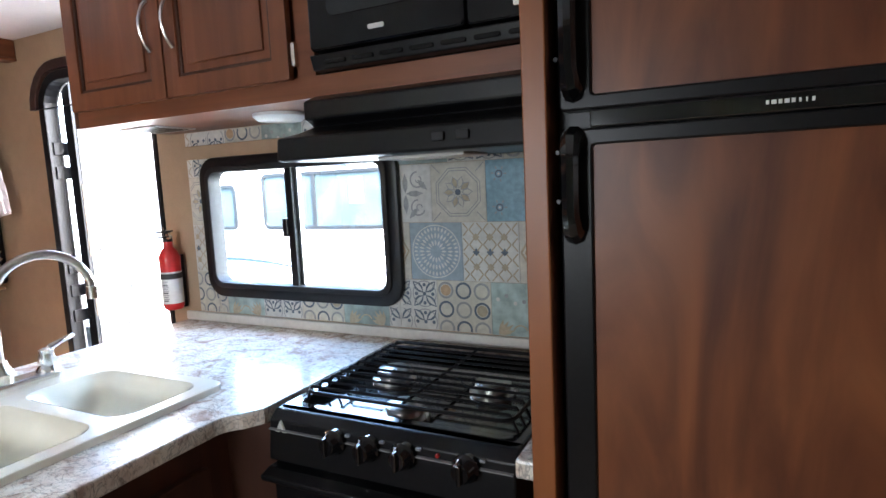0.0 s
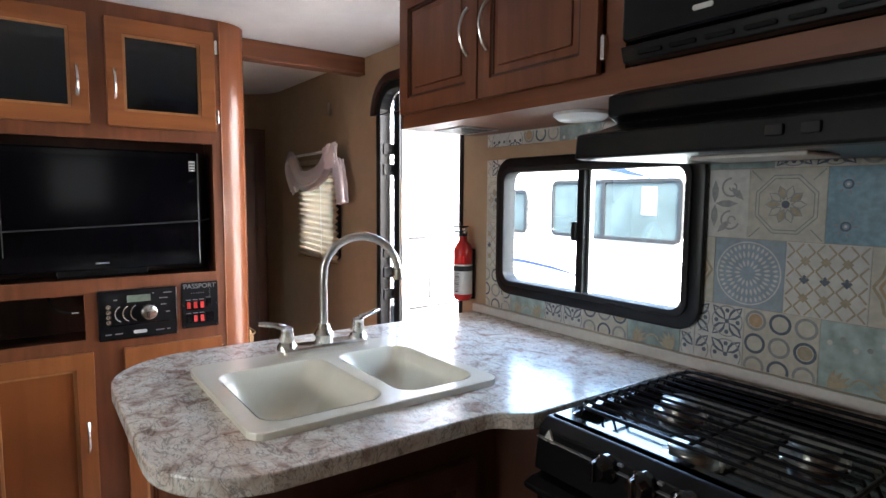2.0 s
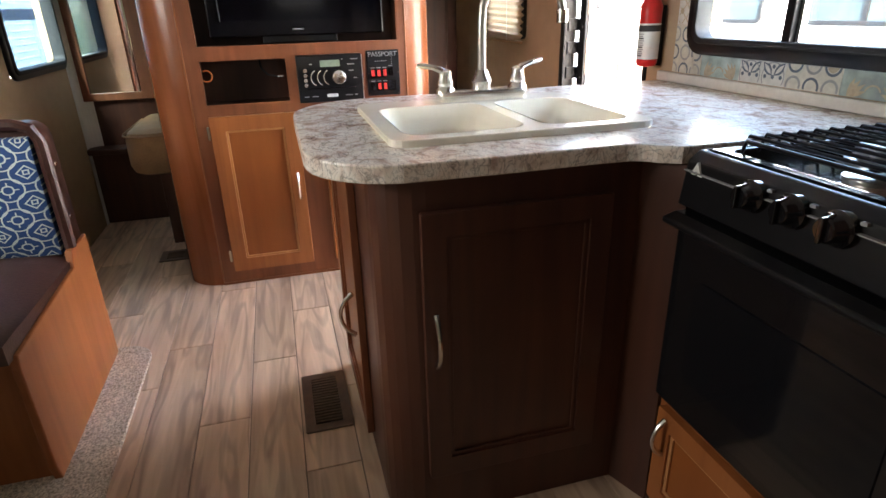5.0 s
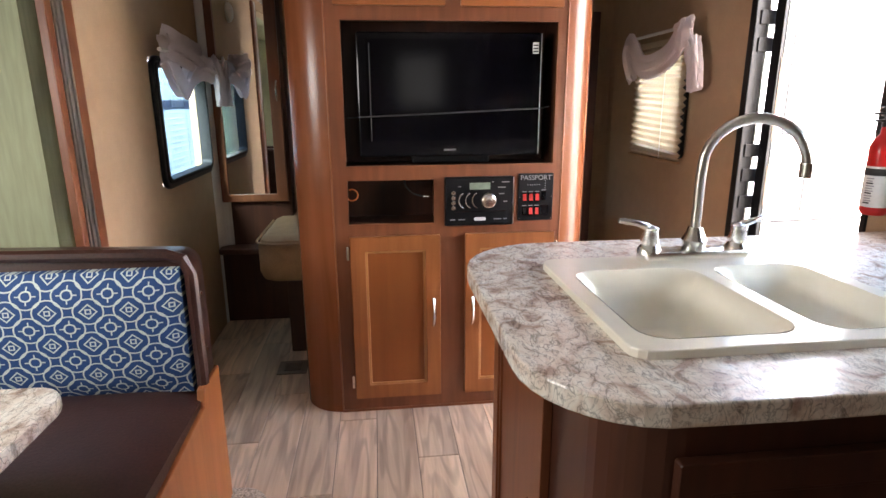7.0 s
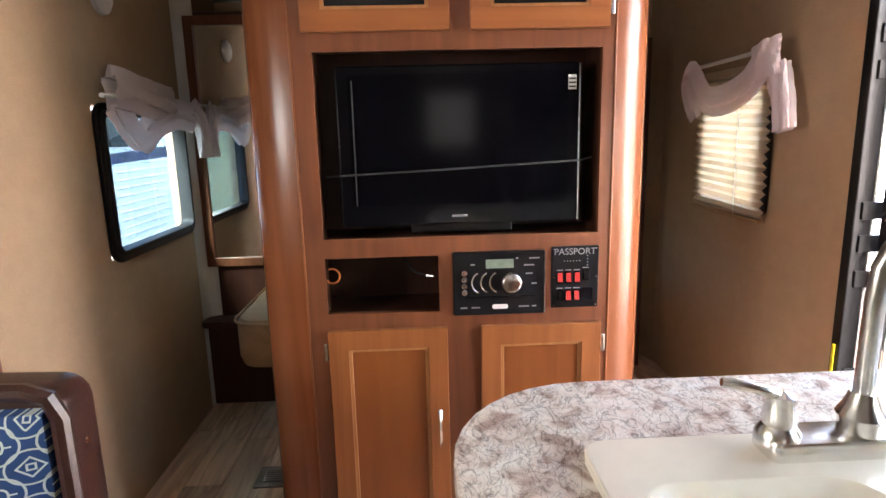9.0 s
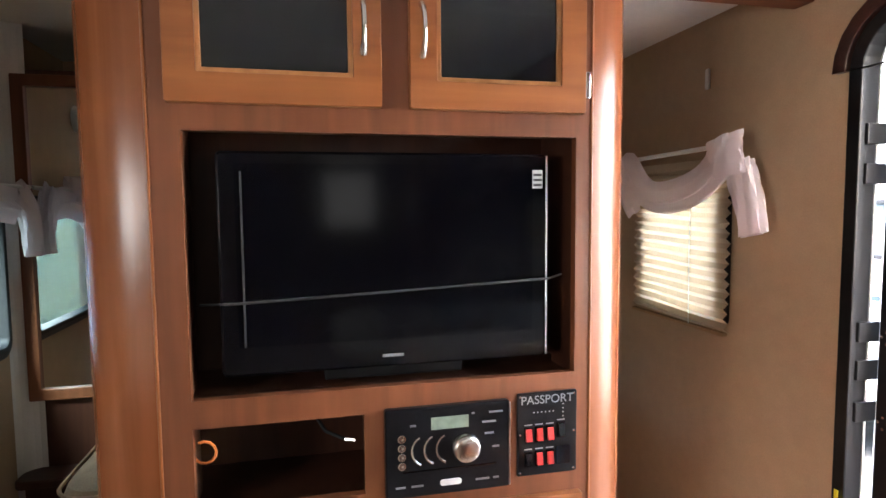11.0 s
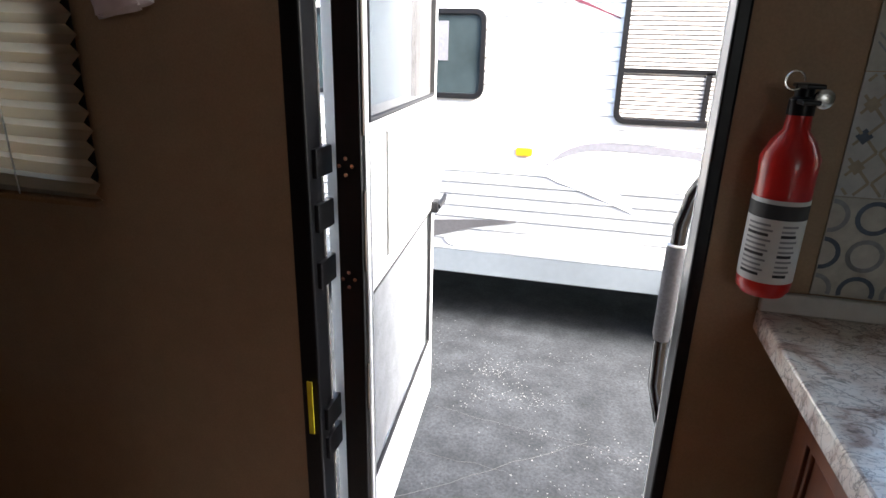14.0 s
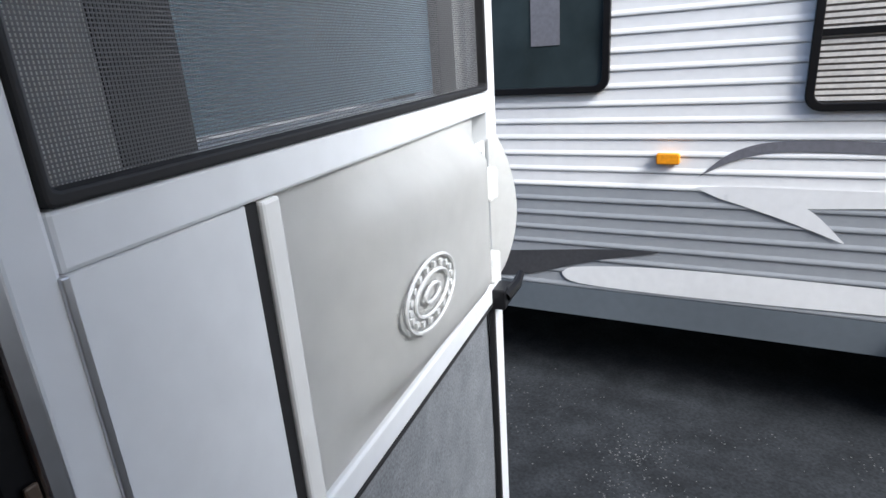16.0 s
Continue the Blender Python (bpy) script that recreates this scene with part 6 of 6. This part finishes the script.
def tile(kind, u0, v0, u1, v1, U, V):
    """A tile whose printed figure is laid on as thin inlay, cut to u0..u1, v0..v1. U, V: the whole tile's corner."""
    base = {"circles": T_CREAM, "flower": T_WHITE, "teal": T_TEAL, "mandala": T_GREYBLUE, "diamonds": T_WHITE, "star": T_CREAM, "octagon": T_CREAM, "scroll": T_WHITE, "blue": T_BLUE}[kind]
    mats = [base, T_DARK, T_TAN, T_GREY, T_ORANGE, T_WHITE]
    bm = B()
    prism(bm, [(u0 + 0.0006, v0 + 0.0006), (u1 - 0.0006, v0 + 0.0006), (u1 - 0.0006, v1 - 0.0006), (u0 + 0.0006, v1 - 0.0006)], "y", YB, YN - 0.0005)
    C = TS / 2
    inside = lambda p: u0 + 0.001 < p[0] < u1 - 0.001 and v0 + 0.001 < p[1] < v1 - 0.001
    level = [0]

    def face(pts, mi):
        pts = [(U + a, V + b) for a, b in pts]
        if all(inside(p) for p in pts):
            level[0] += 1
            fc = bm.faces.new([bm.verts.new((a, YB - 0.0003 - 0.00001 * (level[0] % 40), b)) for a, b in pts])
            fc.material_index = mi

    def loop(c, r, w, mi, n=20, a0=0, a1=360, sx=1.0, rot=0.0):
        for k in range(n):
            s, t = radians(a0 + (a1 - a0) * k / n), radians(a0 + (a1 - a0) * (k + 1) / n)
            q = [((r + d) * math.cos(g) * sx, (r + d) * math.sin(g)) for g, d in ((s, -w / 2), (s, w / 2), (t, w / 2), (t, -w / 2))]
            cr, sr = math.cos(rot), math.sin(rot)
            face([(c[0] + a * cr - b * sr, c[1] + a * sr + b * cr) for a, b in q], mi)

    def disc(c, r, mi, n=12):
        face([(c[0] + r * math.cos(2 * math.pi * k / n), c[1] + r * math.sin(2 * math.pi * k / n)) for k in range(n)], mi)

    def line(a, b, w, mi, n=6):
        d = Vector((b[0] - a[0], b[1] - a[1]))
        nn = Vector((-d.y, d.x)).normalized() * w / 2
        for k in range(n):
            p, q = Vector(a) + d * k / n, Vector(a) + d * (k + 1) / n
            face([tuple(p - nn), tuple(q - nn), tuple(q + nn), tuple(p + nn)], mi)

    def petal(c, ang, l, w, mi):
        d, nn = Vector((math.cos(ang), math.sin(ang))), Vector((-math.sin(ang), math.cos(ang)))
        pts = [Vector(c) + d * l * t + nn * s * w * math.sin(math.pi * t) for s, ts in ((1, (0.02, 0.3, 0.6, 0.98)), (-1, (0.6, 0.3))) for t in ts]
        face([tuple(p) for p in pts], mi)

    g = TS / 3
    if kind == "circles":
        for i in range(3):
            for j in range(3):
                c = (g * (i + 0.5), g * (j + 0.5))
                loop(c, 0.0215, 0.0065, 1 if (i + j) % 2 else 3)
                disc(c, 0.0165, (0, 4, 2, 0, 5)[(i * 2 + j * 3) % 5])
    elif kind == "flower":
        h = TS / 2
        for i in range(2):
            for j in range(2):
                c = (h * (i + 0.5), h * (j + 0.5))
                for k in range(4):
                    a = radians(45 + 90 * k)
                    p = (c[0] + 0.004 * math.cos(a), c[1] + 0.004 * math.sin(a))
                    petal(p, a, 0.05, 0.013, 1)
                    petal((p[0] + 0.005 * math.cos(a), p[1] + 0.005 * math.sin(a)), a, 0.04, 0.006, 5)
                disc(c, 0.006, 1, 8)
                for k in range(4):
                    disc((c[0] + 0.027 * math.cos(radians(90 * k)), c[1] + 0.027 * math.sin(radians(90 * k))), 0.006, 1, 6)
                loop(c, 0.038, 0.003, 3, 24)
    elif kind == "mandala":
        for r, n, l, w in ((0.016, 16, 0.018, 0.0028), (0.037, 28, 0.018, 0.003), (0.058, 36, 0.014, 0.003)):
            for k in range(n):
                a = 2 * math.pi * k / n
                petal((C + r * math.cos(a), C + r * math.sin(a)), a, l, w, 5)
        loop((C, C), 0.0755, 0.003, 5, 40)
    elif kind == "diamonds":
        q = TS / 4
        for i in range(5):
            for j in range(5):
                c = (q * i, q * j)
                face([(c[0] - 0.011, c[1]), (c[0], c[1] - 0.011), (c[0] + 0.011, c[1]), (c[0], c[1] + 0.011)], 1 if j % 2 == 0 else 2)
                for sx, sy in ((1, 1), (-1, 1)):
                    line((c[0] + sx * 0.004, c[1] + q / 2 - q * 0.42), (c[0] + sx * q * 0.46, c[1] + q / 2), 0.004, 2, 2)
                    line((c[0] + sx * 0.004, c[1] + q / 2 + q * 0.42), (c[0] + sx * q * 0.46, c[1] + q / 2), 0.004, 2, 2)
    elif kind == "octagon":
        for r in (0.072, 0.064):
            for k in range(8):
                a, b = radians(22.5 + 45 * k), radians(67.5 + 45 * k)
                line((C + r * math.cos(a), C + r * math.sin(a)), (C + r * math.cos(b), C + r * math.sin(b)), 0.0025, 3)
        for k in range(10):
            a = 2 * math.pi * k / 10
            petal((C + 0.01 * math.cos(a), C + 0.01 * math.sin(a)), a, 0.036, 0.01, 3)
            petal((C + 0.013 * math.cos(a), C + 0.013 * math.sin(a)), a, 0.03, 0.007, 2 if k % 2 else 0)
        disc((C, C), 0.009, 1)
        for k in range(4):
            a = radians(45 + 90 * k)
            line((C + 0.078 * math.cos(a), C + 0.078 * math.sin(a)), (C + 0.112 * math.cos(a), C + 0.112 * math.sin(a)), 0.003, 3)
    elif kind == "scroll":
        for i in range(2):
            for j in range(2):
                c = (C + (i - 0.5) * 0.08, C + (j - 0.5) * 0.08)
                loop(c, 0.022, 0.005, 3, 16, 90 * i, 90 * i + 250)
                loop((c[0] + 0.004, c[1]), 0.009, 0.004, 3, 10, 180 * j, 180 * j + 260)
                petal(c, radians(45 + 90 * (i * 2 + j)), 0.045, 0.008, 3)
        for k in range(4):
            petal((C, C), radians(90 * k), 0.06, 0.009, 3)
    elif kind == "blue":
        for i in range(2):
            for j in range(2):
                c = (C + (i - 0.5) * 0.09, C + (j - 0.5) * 0.09)
                loop(c, 0.009, 0.004, 1, 10)
                disc(c, 0.0035, 5, 6)
                for k in range(6):
                    petal((c[0] + 0.012 * math.cos(k), c[1] + 0.012 * math.sin(k)), float(k), 0.012, 0.002, 3)
    elif kind == "teal":
        for c, s in (((0.02, 0.02), 0), ((TS - 0.02, 0.02), 90)):
            for k in range(5):
                petal(c, radians(s + 18 * k), 0.055 - 0.004 * abs(k - 2), 0.006, 2)
        loop((C, 0.03), 0.02, 0.004, 2, 12, 20, 160)
        for k in range(6):
            disc((0.02 + 0.025 * k, 0.12 + 0.012 * math.sin(k * 2.0)), 0.006, 3 if k % 2 else 5, 7)
    elif kind == "star":
        for r, mi in ((0.078, 2), (0.066, 4), (0.054, 2)):
            for k in range(16):
                a, b = radians(22.5 * k), radians(22.5 * (k + 1))
                ra, rb = (r, r * 0.86) if k % 2 == 0 else (r * 0.86, r)
                line((C + ra * math.cos(a), C + ra * math.sin(a)), (C + rb * math.cos(b), C + rb * math.sin(b)), 0.006, mi, 2)
        loop((C, C), 0.034, 0.008, 1, 20)
        for k in range(8):
            petal((C, C), radians(45 * k), 0.028, 0.005, 3)
    me = bpy.data.meshes.new("tile")
    bmesh.ops.recalc_face_normals(bm, faces=[x for x in bm.faces if len(x.verts) == 4 and x.material_index == 0])
    for x in bm.faces:
        if x.normal.y > 0 and x.material_index:
            x.normal_flip()
    bm.to_mesh(me)
    bm.free()
    for k in mats:
        me.materials.append(k)
    ob = new("tile", me)
    ob.parent = splash
    return ob


splash = new("backsplash")
tagged(splash, "patchwork of patterned blue, cream and grey tiles", kind="structure")
ROWS_T = ((0.8925, -0.744, ("circles", "teal", "flower"), 0.91), (1.0595, -0.825, ("mandala", "diamonds", "star"), None), (1.2265, -0.748, ("octagon", "blue", "scroll"), None), (1.3935, -0.744 + 0.05, ("flower", "circles", "teal"), None), (1.5605, -0.7, ("blue", "star", "teal"), None))
for v0, ustart, kinds, cut in ROWS_T:
    k = -7
    while ustart + k * TS < -0.248:
        U = ustart + k * TS
        a, b = max(U, -1.72), min(U + TS, -0.248)
        lo, hi = max(v0, 0.911), min(v0 + TS, 1.551)
        if b - a > 0.006 and hi - lo > 0.01 and not (a > -1.62 and b < -0.87 and lo > 1.0 and hi < 1.44):
            name_k = "diamonds" if U < -1.8 else kinds[k % 3]
            spans = [(a, b, lo, hi)]
            if b > -1.62 and a < -0.87 and hi > 1.0 and lo < 1.44:
                spans = []
                if a < -1.62:
                    spans.append((a, -1.62, lo, hi))
                if b > -0.87:
                    spans.append((-0.87, b, lo, hi))
                m0, m1 = max(a, -1.62), min(b, -0.87)
                if lo < 1.0:
                    spans.append((m0, m1, lo, 1.0))
                if hi > 1.44:
                    spans.append((m0, m1, 1.44, hi))
            for s in spans:
                if s[1] - s[0] > 0.004 and s[3] - s[2] > 0.004:
                    tile(name_k, s[0], s[2], s[1], s[3], U, v0)
        k += 1
